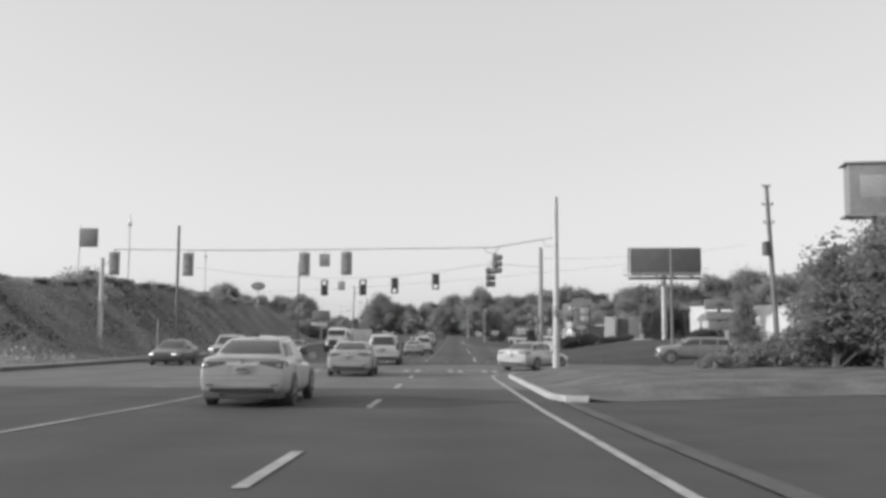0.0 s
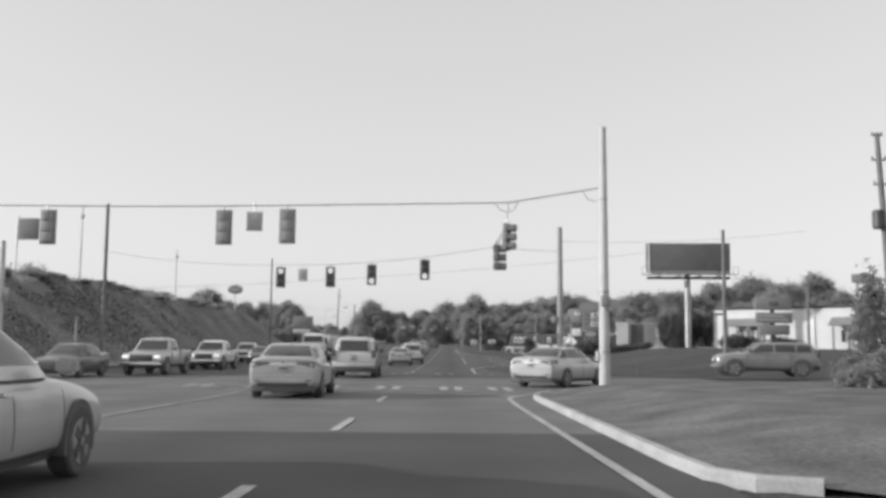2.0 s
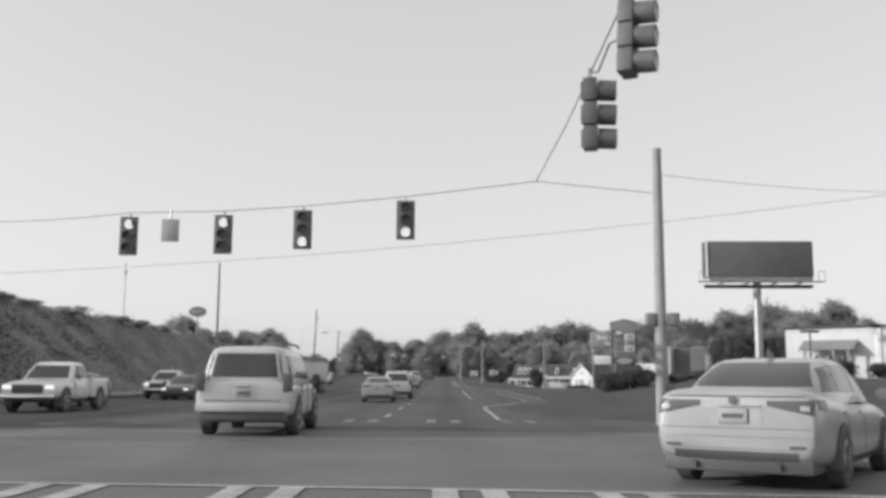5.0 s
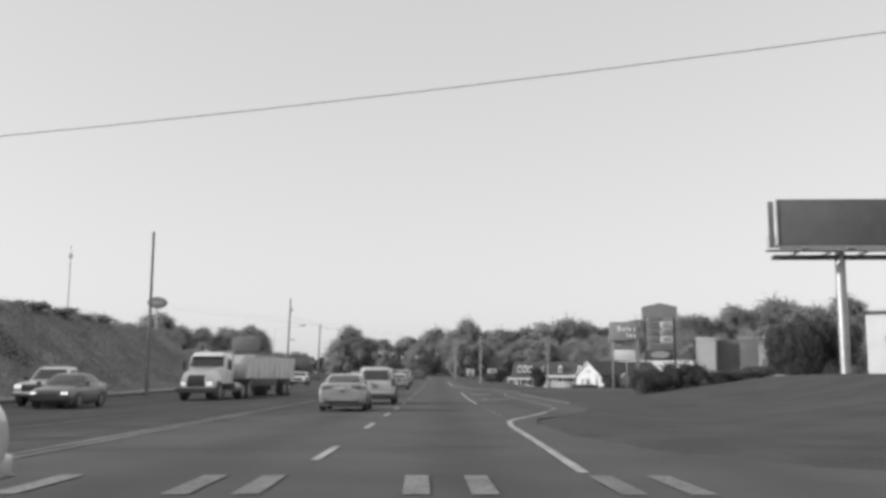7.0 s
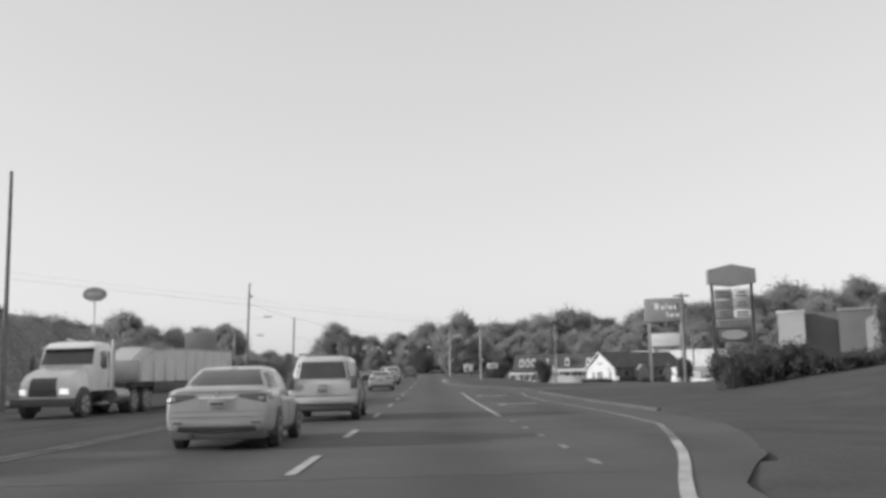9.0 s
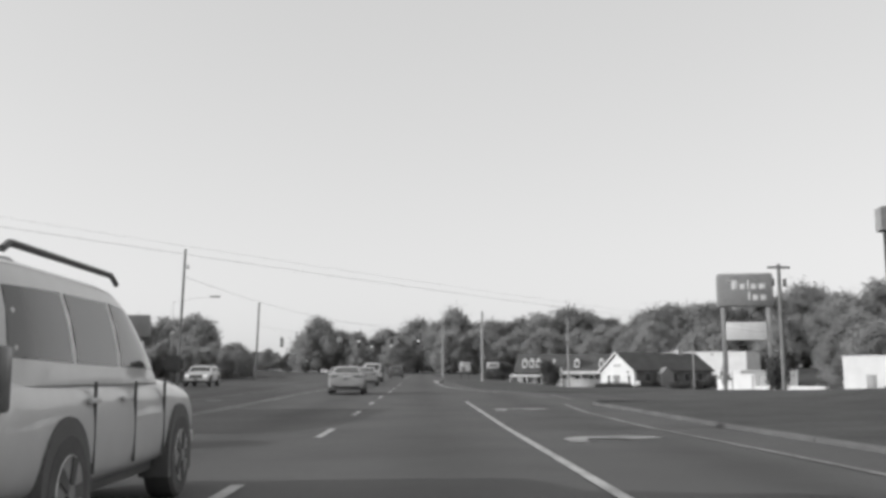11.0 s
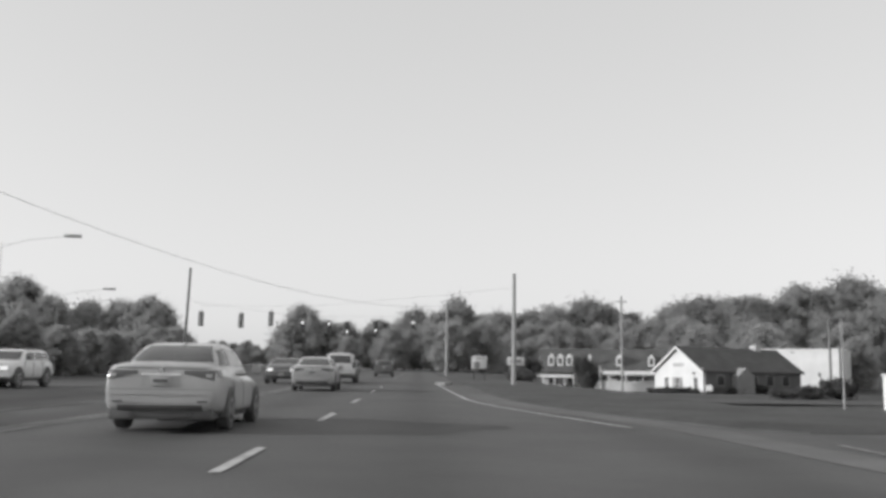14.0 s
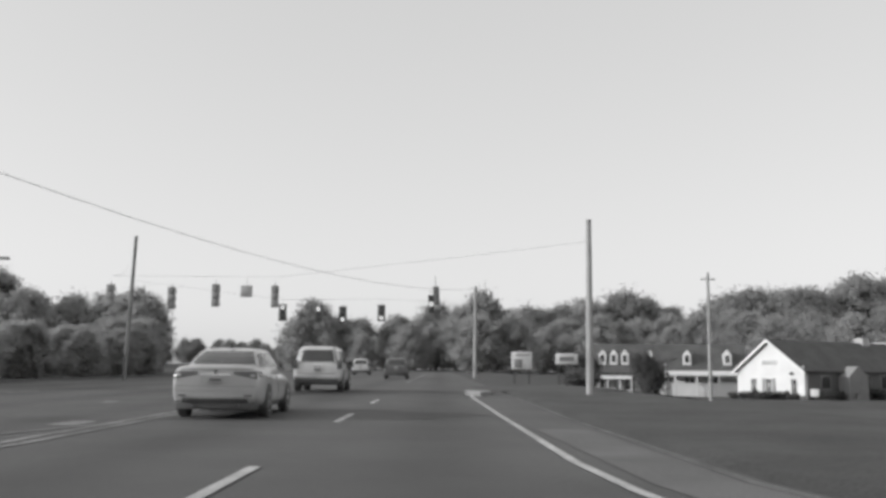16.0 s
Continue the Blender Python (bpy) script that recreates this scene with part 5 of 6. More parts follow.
# white shop with awning, right of the billboard
shop = thing("shop", 32.1, 123.6, 1.3, -40, "white flat-roofed shop with an awning over its windows", "building")
part("wall", box(0, 24, 0, 12, -0.6, 4.4), WHITE_WALL, shop, "", 0)
part("coping", box(-0.15, 24.15, -0.15, 12.1, 4.4, 4.62, 0.02), ROOF, shop)
for x0, x1 in ((1.6, 6.2), (13, 20)):
    part("awning", panel([(x0, -1.5, 2.55), (x1, -1.5, 2.55), (x1, -0.02, 3.4), (x0, -0.02, 3.4)], 0.08), SIGN_MID, shop, "grey sloping awning", 0)
    for k in range(4):
        x = x0 + 0.5 + (x1 - x0 - 1.0) * k / 3
        part("column", box(x - 0.09, x + 0.09, -1.45, -1.27, -0.5, 2.58), SIGN_MID, shop)
        if k < 3:
            f = part("window", box(x + 0.35, x + 0.95, -0.06, -0.003, 0.75, 2.15, 0.01), TRIM, shop)
            part("pane", box(x + 0.42, x + 0.88, -0.066, -0.061, 0.82, 2.08), PANE, f)
for x in (7.8, 11.0, 22.0):
    part("pilaster", box(x - 0.25, x + 0.25, -0.12, -0.003, -0.5, 4.35, 0.01), TRIM, shop)
part("roof_vent", box(16, 17, 3, 4, 4.62, 5.3, 0.03), STEEL, shop)
# grey shop behind the hedge; the shade on its white walls is in the grey
gs = thing("grey_shop", 25.5, 132.8, 1.0, -24, "shop toned grey as shaded white walls, with a dark recessed bay", "building")
# back of the recess is coloured dark for the shade inside it
for x0, x1, y0 in ((-2.9, -1.4, 0.0), (0.5, 9.0, 0.0), (-1.4, 0.5, 1.6)):
    part("wall", box(x0, x1, y0, 9, -0.6, 3.35), GREY_WALL if y0 == 0 else SIGN_DARK, gs, "", 0)
part("coping", box(0.42, 9.1, -0.08, 9.0, 3.35, 3.47, 0.01), SIGN_LIGHT, gs)
part("coping", box(-2.98, -1.35, -0.08, 9.0, 3.35, 3.47, 0.01), SIGN_LIGHT, gs)
part("vent_dome", tube([(5.2, 1.5, 3.47), (5.2, 1.5, 4.0), (5.2, 1.5, 4.2), (5.2, 1.5, 4.28)], [0.4, 0.42, 0.3, 0.08], 14), TRIM, gs, "white roof vent")
part("low_wall", box(-1.2, 9, -2.2, -1.9, -0.6, 0.5, 0.02), SIGN_GREY, gs)
# far white buildings among the trees at the right of the junction
for x, y, w, h in ((56, 150, 9, 3.0),):
    b = thing("far_building", x, y, ground_z(x, y), -10, "small white building among the trees", "building")
    part("wall", box(-w / 2, w / 2, 0, 5, -0.4, h), WHITE_WALL, b, "", 0)
    part("roof", box(-w / 2 - 0.2, w / 2 + 0.2, -0.2, 5.2, h, h + 0.2, 0.02), ROOF, b)
    for k in range(3):
        window(b, -w * 0.3 + k * w * 0.3, 0.7, 0.9, 1.0, -0.005)

# ---- vehicles (built nose towards +y) ----


def round_off(ob, levels=2):
    ob.modifiers.new("rounding", "SUBSURF").levels = levels
    ob.modifiers["rounding"].render_levels = levels
    for p in ob.data.polygons:
        p.use_smooth = True
    return ob


def section(w, zb, zt, y, crown=0.03):
    """Outline of a car's lower body across its width."""
    right = [(w * 0.80, zb), (w * 0.95, zb + 0.05), (w * 0.995, zb + 0.18), (w, zb + (zt - zb) * 0.55), (w * 0.975, zt - 0.13), (w * 0.92, zt - 0.045), (w * 0.76, zt), (w * 0.4, zt + crown * 0.8)]
    pts = right + [(0, zt + crown)] + [(-x, z) for x, z in right[::-1]]
    return [(x, y, z) for x, z in pts]


def wheel(parent, x, y, r, width):
    """Tyre with rim, spokes and hub; x gives the outer face."""
    s = 1 if x > 0 else -1
    xi = x - s * width
    ty = part("wheel", tube([(xi, y, r), (xi + s * 0.03, y, r), (x - s * 0.03, y, r), (x, y, r)], [r * 0.93, r, r, r * 0.93], 24), RUBBER, parent)
    part("rim", tube([(x - s * 0.02, y, r), (x + s * 0.006, y, r)], [r * 0.66, r * 0.62], 20), ALLOY, ty)
    for k in range(5):
        a = 2 * math.pi * k / 5
        c, sn = math.cos(a), math.sin(a)
        bm = bmesh.new()
        pts = [(y + c * r * f - sn * w, r + sn * r * f + c * w) for f, w in ((0.15, -0.035), (0.58, -0.05), (0.58, 0.05), (0.15, 0.035))]
        loft([[(x + s * 0.004, py, pz) for py, pz in pts], [(x + s * 0.016, py, pz) for py, pz in pts]], bm)
        part("spoke", bm, DARK_STEEL if k % 2 else PLASTIC, ty, "", 0)
    part("hub", tube([(x, y, r), (x + s * 0.02, y, r)], r * 0.14, 10), ALLOY, ty)


def arch(parent, x, y, r, material=None):
    """Dark wheel arch lip, set just proud of the side."""
    s = 1 if x > 0 else -1
    out, inn_ = [], []
    for k in range(13):
        a = math.pi * (k / 12)
        out.append((y + r * math.cos(a), r * 0.92 + r * math.sin(a)))
    ring = out + [(py, 0.22) for py in (y - r, y + r)]
    part("wheel_arch", loft([[(x - s * 0.25, py, pz) for py, pz in ring], [(x + s * 0.012, py, pz) for py, pz in ring]]), material or PLASTIC, parent, "", 0)


SHELLS = {}


def cabin_shell(parent, rings, paintm, power=5.0, n=44):
    """Rounded cabin; rings give height, rear y, front y and half width."""
    out = []
    for z, y0, y1, w in rings:
        ring = []
        for k in range(n):
            a = 2 * math.pi * (k + 0.5) / n
            c, q = math.cos(a), math.sin(a)
            ring.append((math.copysign(abs(c) ** (2 / power), c) * w, (y0 + y1) / 2 + math.copysign(abs(q) ** (2 / power), q) * (y1 - y0) / 2, z))
        out.append(ring)
    return part("cabin", loft(out), paintm, parent, "", 60)


def lay(parent, shell_ob, name, material, quad, face, proud=0.006, nu=8, nv=5, label=""):
    """A thin pane laid on a curved shell; quad: lower start, lower end, upper end, upper start as (across, up)."""
    if shell_ob.name not in SHELLS:
        bpy.context.view_layer.update()
        SHELLS[shell_ob.name] = shell_ob.evaluated_get(bpy.context.evaluated_depsgraph_get())
    shell = SHELLS[shell_ob.name]
    start = {"rear": lambda u, v: ((u, -5, v), (0, 1, 0)), "front": lambda u, v: ((u, 5, v), (0, -1, 0)), "left": lambda u, v: ((-3, u, v), (1, 0, 0)), "right": lambda u, v: ((3, u, v), (-1, 0, 0))}[face]
    (ax, az), (bx, bz), (cx, cz), (dx, dz) = quad
    rings = []
    for i in range(nu + 1):
        f = i / nu
        outer, inner = [], []
        for k in range(nv + 1):
            g_ = k / nv
            u = (ax + (bx - ax) * f) * (1 - g_) + (dx + (cx - dx) * f) * g_
            v = (az + (bz - az) * f) * (1 - g_) + (dz + (cz - dz) * f) * g_
            o, d = start(u, v)
            hit, at, nrm, _ = shell.ray_cast(o, d)
            if hit:
                outer.append(at + nrm * proud)
                inner.append(at - nrm * 0.02)
        if len(outer) == nv + 1:
            rings.append(outer + inner[::-1])
    return part(name, loft(rings), material, parent, label, 40) if len(rings) > 1 else None


def glazing(parent, shell, rear, front, sides):
    """Panes on a cabin: rear and front as (half width below, z, half width above, z), sides as quads along y."""
    for face, (w0, z0, w1, z1), name in (("rear", rear, "rear_window"), ("front", front, "windscreen")):
        lay(parent, shell, name, TINT, ((-w0, z0), (w0, z0), (w1, z1), (-w1, z1)), face, 0.006, 12, 6)
    for face in ("left", "right"):
        for quad in sides:
            lay(parent, shell, "side_window", TINT, quad, face, 0.006, 6, 4)


def mirrors(parent, y, z, w, material):
    for s in (-1, 1):
        bm = box(s * (w + 0.02) - 0.0, s * (w + 0.2), y - 0.06, y + 0.08, z, z + 0.15) if s > 0 else box(-(w + 0.2), -(w + 0.02), y - 0.06, y + 0.08, z, z + 0.15)
        bmesh.ops.bevel(bm, geom=list(bm.edges), offset=0.03, segments=2, affect="EDGES")
        part("wing_mirror", bm, material, parent)


def plate(parent, y, z, w=0.31, h=0.155):
    s = 1 if y > 0 else -1
    p_ = part("number_plate", box(-w / 2, w / 2, min(y, y + s * 0.012), max(y, y + s * 0.012), z, z + h, 0.003), PLATE, parent)
    part("plate_bar", box(-w * 0.36, w * 0.36, min(y + s * 0.013, y + s * 0.016), max(y + s * 0.013, y + s * 0.016), z + h * 0.35, z + h * 0.65), PLASTIC, p_)


def skin(parent, body, name, material, u0, u1, v0, v1, face, proud=0.008, nu=6, nv=3, label="", slant=0.0):
    """A thin piece laid on the body's curved surface; u across (or along) and v upwards, face: rear, front, left, right."""
    if body.name not in SHELLS:
        bpy.context.view_layer.update()
        SHELLS[body.name] = body.evaluated_get(bpy.context.evaluated_depsgraph_get())
    shell = SHELLS[body.name]
    start = {"rear": lambda u, v: ((u, -5, v), (0, 1, 0)), "front": lambda u, v: ((u, 5, v), (0, -1, 0)), "left": lambda u, v: ((-3, u, v), (1, 0, 0)), "right": lambda u, v: ((3, u, v), (-1, 0, 0))}[face]
    rings = []
    for i in range(nu + 1):
        u = u0 + (u1 - u0) * i / nu
        outer, inner = [], []
        for k in range(nv + 1):
            o, d = start(u, v0 + (v1 - v0) * k / nv + slant * (abs(u) - abs(u0)))
            hit, at, n, f = shell.ray_cast(o, d)
            if hit:
                outer.append(at - Vector(d) * proud)
                inner.append(at + Vector(d) * 0.04)
        if len(outer) == nv + 1:
            rings.append(outer + inner[::-1])
    return part(name, loft(rings), material, parent, label, 40) if len(rings) > 1 else None


def sedan(paintm, label, lamps=False):
    c = thing("car", 0, 0, 0, 0, label, "car", "cars on the road")
    W = 0.915
    st = [(-2.42, 0.80, 0.40, 0.88), (-2.41, 0.84, 0.34, 1.00), (-2.33, 0.88, 0.29, 1.07), (-2.1, 0.91, 0.24, 1.08), (-1.5, W, 0.22, 1.01), (-0.6, W, 0.2, 0.96), (0.5, W, 0.2, 0.94), (1.1, W, 0.22, 0.93),
          (1.7, 0.90, 0.23, 0.86), (2.1, 0.87, 0.25, 0.78), (2.30, 0.82, 0.28, 0.72), (2.40, 0.72, 0.32, 0.64)]
    b = round_off(part("body", loft([section(w, zb, zt, y) for y, w, zb, zt in st]), paintm, c, "", 0))
    top = cabin_shell(c, [(0.92, -2.04, 1.26, 0.85), (1.06, -1.92, 1.04, 0.815), (1.19, -1.66, 0.75, 0.765), (1.30, -1.39, 0.49, 0.715), (1.385, -1.12, 0.28, 0.655), (1.43, -0.90, 0.12, 0.585), (1.453, -0.64, -0.08, 0.44), (1.46, -0.45, -0.2, 0.2)], paintm, 4.5)
    glazing(c, top, (0.67, 1.10, 0.52, 1.38), (0.69, 1.02, 0.54, 1.375),
            (((-1.62, 1.05), (-1.10, 1.05), (-1.06, 1.33), (-1.24, 1.31)), ((-1.04, 1.05), (-0.24, 1.04), (-0.24, 1.37), (-1.0, 1.35)), ((-0.18, 1.04), (0.80, 1.03), (0.24, 1.35), (-0.18, 1.37))))
    for x in (-0.922, 0.922):
        for y in (-1.38, 1.36):
            arch(c, x, y, 0.37)
            wheel(c, x + (0.02 if x > 0 else -0.02), y, 0.325, 0.21)
    for s, side in ((-1, "left"), (1, "right")):
        t = lay(c, b, "tail_lamp", TAIL, ((s * 0.36, 0.90), (s * 0.83, 0.80), (s * 0.83, 0.96), (s * 0.36, 0.955)), "rear", 0.008, 12, 4, "dark tail lamp with a pale cell")
        lay(t, b, "lamp_cell", SIGN_GREY, ((s * 0.70, 0.855), (s * 0.79, 0.85), (s * 0.79, 0.90), (s * 0.70, 0.905)), "rear", 0.014, 3, 2)
        skin(c, b, "tail_lamp", TAIL, -2.30, -2.02, 0.86, 0.97, side, 0.010, 4, 2, "dark tail lamp wrapped round the wing")
        skin(c, b, "head_lamp", HEADLAMP if lamps else LAMP_CLEAR, s * 0.50, s * 0.76, 0.58, 0.68, "front", 0.012, 5, 2)
        for y in (-0.15, -1.1):
            skin(c, b, "door_handle", paintm, y - 0.1, y + 0.1, 0.80, 0.83, side, 0.03, 3, 1)
        for y in (1.02, -0.02, -1.0):
            skin(c, b, "door_gap", PLASTIC, y - 0.008, y + 0.008, 0.36, 0.9, side, 0.003, 1, 6)
        skin(c, b, "sill_trim", PLASTIC, -0.95, 0.95, 0.26, 0.31, side, 0.006, 6, 1)
        skin(c, b, "reflector", TAIL, s * 0.58, s * 0.74, 0.46, 0.49, "rear", 0.01, 2, 1)
    skin(c, b, "boot_lip", paintm, -0.72, 0.72, 1.005, 1.035, "rear", 0.035, 10, 1)
    skin(c, b, "boot_line", SIGN_MID, -0.80, 0.80, 0.655, 0.668, "rear", 0.003, 10, 1)
    # flat grey panel: the plate recess's shade is only its colour
    skin(c, b, "recess_shade", SIGN_GREY, -0.30, 0.30, 0.70, 0.875, "rear", 0.003, 6, 2, "grey panel for the shade of the plate recess")
    skin(c, b, "garnish", CHROME, -0.30, 0.30, 0.88, 0.905, "rear", 0.014, 6, 1)
    plate(c, -2.432, 0.715)
    skin(c, b, "rear_bumper", paintm, -0.82, 0.82, 0.575, 0.635, "rear", 0.014, 10, 2)
    skin(c, b, "bumper_line", SIGN_MID, -0.80, 0.80, 0.44, 0.453, "rear", 0.004, 10, 1)
    skin(c, b, "rear_valance", PLASTIC, -0.66, 0.66, 0.33, 0.42, "rear", 0.012, 8, 2)
    part("underbody", box(-0.80, 0.80, -2.37, 2.1, 0.19, 0.40, 0.03), PLASTIC, c)
    skin(c, b, "grille", PLASTIC, -0.40, 0.40, 0.52, 0.63, "front", 0.010, 6, 2)
    skin(c, b, "lower_grille", PLASTIC, -0.55, 0.55, 0.36, 0.46, "front", 0.010, 6, 2)
    part("emblem", tube([(0, -2.445, 0.955), (0, -2.40, 0.955)], 0.045, 14), CHROME, c)
    part("aerial_fin", loft([[(-0.03, -0.9, 1.46), (0.03, -0.9, 1.46), (0.03, -0.68, 1.47), (-0.03, -0.68, 1.47)], [(-0.008, -0.92, 1.56), (0.008, -0.92, 1.56), (0.008, -0.86, 1.56), (-0.008, -0.86, 1.56)]]), PLASTIC, c)
    mirrors(c, 0.75, 0.95, 0.9, paintm)
    for s in (-0.45, 0.45):
        part("exhaust", tube([(s, -2.42, 0.27), (s, -2.1, 0.27)], 0.035, 10), DARK_STEEL, c)
    return c


def suv(paintm, label, lamps=False, tall=1.88, length=5.1, trim=None):
    c = thing("car", 0, 0, 0, 0, label, "car", "cars on the road")
    h = length / 2
    W = 0.99
    st = [(-h, 0.92, 0.55, 1.02), (-h + 0.05, 0.97, 0.45, 1.12), (-h + 0.2, W, 0.38, 1.14), (-1.6, W, 0.34, 1.14), (0.3, W, 0.33, 1.13), (1.0, W, 0.34, 1.13), (1.6, 0.975, 0.36, 1.1), (h - 0.2, 0.95, 0.4, 1.04), (h - 0.05, 0.9, 0.45, 0.95), (h, 0.82, 0.5, 0.85)]
    b = round_off(part("body", loft([section(w, zb, zt, y) for y, w, zb, zt in st]), paintm, c, "", 0))
    up = lambda z: 1.08 + (z - 1.08) * (tall - 1.10) / 0.77
    top = cabin_shell(c, [(up(z), -h + a, y1, w) for z, a, y1, w in ((1.06, 0.04, 1.32, 0.95), (1.28, 0.09, 1.02, 0.925), (1.5, 0.15, 0.75, 0.875), (1.68, 0.22, 0.54, 0.81), (1.77, 0.30, 0.40, 0.76), (1.82, 0.42, 0.22, 0.68), (1.845, 0.7, 0.0, 0.5), (1.85, 1.0, -0.3, 0.25))], paintm, 7.0)
    glazing(c, top, (0.78, up(1.2), 0.68, up(1.68)), (0.8, up(1.16), 0.66, up(1.7)),
            (((-h + 0.32, up(1.22)), (-1.3, up(1.2)), (-1.3, up(1.66)), (-h + 0.42, up(1.64))), ((-1.22, up(1.2)), (-0.3, up(1.19)), (-0.3, up(1.67)), (-1.22, up(1.66))), ((-0.22, up(1.19)), (0.82, up(1.18)), (0.38, up(1.64)), (-0.22, up(1.67)))))
    for x in (-0.995, 0.995):
        for y in (-1.5, 1.55):
            arch(c, x, y, 0.45)
            wheel(c, x + (0.02 if x > 0 else -0.02), y, 0.385, 0.26)
    for s in (-1, 1):
        part("tail_lamp", box(min(s * 0.80, s * 0.985), max(s * 0.80, s * 0.985), -h - 0.02, -h + 0.15, 0.92, 1.28, 0.02), TAIL, c, "dark tail lamp")
        skin(c, b, "head_lamp", HEADLAMP if lamps else LAMP_CLEAR, s * 0.52, s * 0.80, 0.74, 0.87, "front", 0.014, 5, 2)
        part("roof_rail", tube([(s * 0.7, -h + 0.6, tall + 0.0), (s * 0.7, -h + 0.7, tall + 0.05), (s * 0.7, 0.2, tall + 0.06), (s * 0.7, 0.35, tall + 0.0)], 0.025, 6), PLASTIC, c)
        for y in (-0.2, -1.0):
            part("door_handle", box(min(s * 0.975, s * 1.01), max(s * 0.975, s * 1.01), y - 0.1, y + 0.1, 0.93, 0.97, 0.008), paintm, c)
        for y in (0.98, 0.05, -0.95):
            part("door_gap", box(min(s * 0.97, s * 0.9925), max(s * 0.97, s * 0.9925), y - 0.006, y + 0.006, 0.45, 1.08), PLASTIC, c)
    part("rear_bumper", box(-0.95, 0.95, -h - 0.09, -h + 0.15, 0.5, 0.68, 0.04), paintm, c)
    part("rear_valance", box(-0.85, 0.85, -h - 0.04, -h + 0.2, 0.32, 0.5, 0.03), PLASTIC, c)
    part("underbody", box(-0.85, 0.85, -h + 0.2, h - 0.2, 0.28, 0.45, 0.03), PLASTIC, c)
    part("tailgate_line", box(-0.78, 0.78, -h - 0.008, -h + 0.05, 0.72, 0.735), PLASTIC, c)
    plate(c, -h - 0.004, 0.80)
    part("emblem", box(-0.14, 0.14, -h - 0.012, -h, 1.0, 1.06, 0.01), CHROME, c)
    skin(c, b, "grille", PLASTIC, -0.48, 0.48, 0.64, 0.84, "front", 0.014, 6, 2)
    skin(c, b, "grille_bar", CHROME, -0.46, 0.46, 0.73, 0.76, "front", 0.022, 6, 1)
    part("front_bumper", box(-0.9, 0.9, h - 0.2, h + 0.06, 0.42, 0.58, 0.04), trim or paintm, c)
    plate(c, h + 0.062, 0.44)
    mirrors(c, 0.85, 1.15, 0.97, PLASTIC)
    return c


def pickup(paintm, label, lamps=True):
    c = thing("pickup_truck", 0, 0, 0, 0, label, "truck", "cars on the road")
    st = [(-0.75, 0.97, 0.42, 1.12), (-0.7, 0.985, 0.4, 1.15), (0.9, 0.985, 0.4, 1.15), (1.5, 0.975, 0.42, 1.12), (2.45, 0.96, 0.46, 1.06), (2.65, 0.92, 0.5, 1.0), (2.72, 0.85, 0.55, 0.9)]
    round_off(part("body", loft([section(w, zb, zt, y) for y, w, zb, zt in st]), paintm, c, "", 0))
    top = cabin_shell(c, [(1.06, -0.74, 1.32, 0.93), (1.28, -0.70, 1.0, 0.895), (1.5, -0.63, 0.72, 0.84), (1.66, -0.56, 0.52, 0.78), (1.74, -0.46, 0.36, 0.70), (1.78, -0.25, 0.12, 0.5), (1.785, -0.1, -0.02, 0.25)], paintm, 6.0)
    glazing(c, top, (0.72, 1.24, 0.62, 1.62), (0.76, 1.18, 0.62, 1.64), (((-0.52, 1.2), (0.06, 1.2), (0.06, 1.64), (-0.44, 1.62)), ((0.13, 1.2), (0.86, 1.19), (0.42, 1.62), (0.13, 1.64))))
    for s in (-1, 1):
        part("bed_side", box(min(s * 0.86, s * 0.98), max(s * 0.86, s * 0.98), -2.7, -0.78, 0.5, 1.2, 0.03), paintm, c)
        part("head_lamp", box(min(s * 0.55, s * 0.88), max(s * 0.6, s * 0.86), 2.6, 2.745, 0.8, 0.93, 0.03), HEADLAMP if lamps else LAMP_CLEAR, c)
        part("tail_lamp", box(min(s * 0.84, s * 0.985), max(s * 0.84, s * 0.985), -2.73, -2.62, 0.8, 1.12, 0.02), TAIL, c)
        part("door_handle", box(min(s * 0.975, s * 1.005), max(s * 0.975, s * 1.005), -0.4, -0.2, 0.95, 0.99, 0.008), PLASTIC, c)
        part("door_gap", box(min(s * 0.96, s * 0.988), max(s * 0.96, s * 0.988), 0.93, 0.945, 0.5, 1.1), PLASTIC, c)
    part("bed_floor", box(-0.86, 0.86, -2.65, -0.78, 0.62, 0.72), PLASTIC, c)
    part("bed_front", box(-0.86, 0.86, -0.85, -0.78, 0.72, 1.18), paintm, c)
    part("tailgate", box(-0.84, 0.84, -2.72, -2.65, 0.6, 1.18, 0.02), paintm, c)
    part("rear_bumper", box(-0.9, 0.9, -2.85, -2.72, 0.5, 0.65, 0.03), CHROME, c)
    part("front_bumper", box(-0.93, 0.93, 2.6, 2.84, 0.45, 0.62, 0.04), CHROME, c)
    part("grille", box(-0.53, 0.53, 2.65, 2.75, 0.66, 0.95, 0.03), PLASTIC, c)
    part("chassis", box(-0.6, 0.6, -2.6, 2.4, 0.35, 0.5), PLASTIC, c)
    for x in (-0.985, 0.985):
        for y in (-1.75, 1.72):
            arch(c, x, y, 0.47)
            wheel(c, x + (0.02 if x > 0 else -0.02), y, 0.39, 0.26)
    mirrors(c, 0.9, 1.15, 0.97, PLASTIC)
    return c


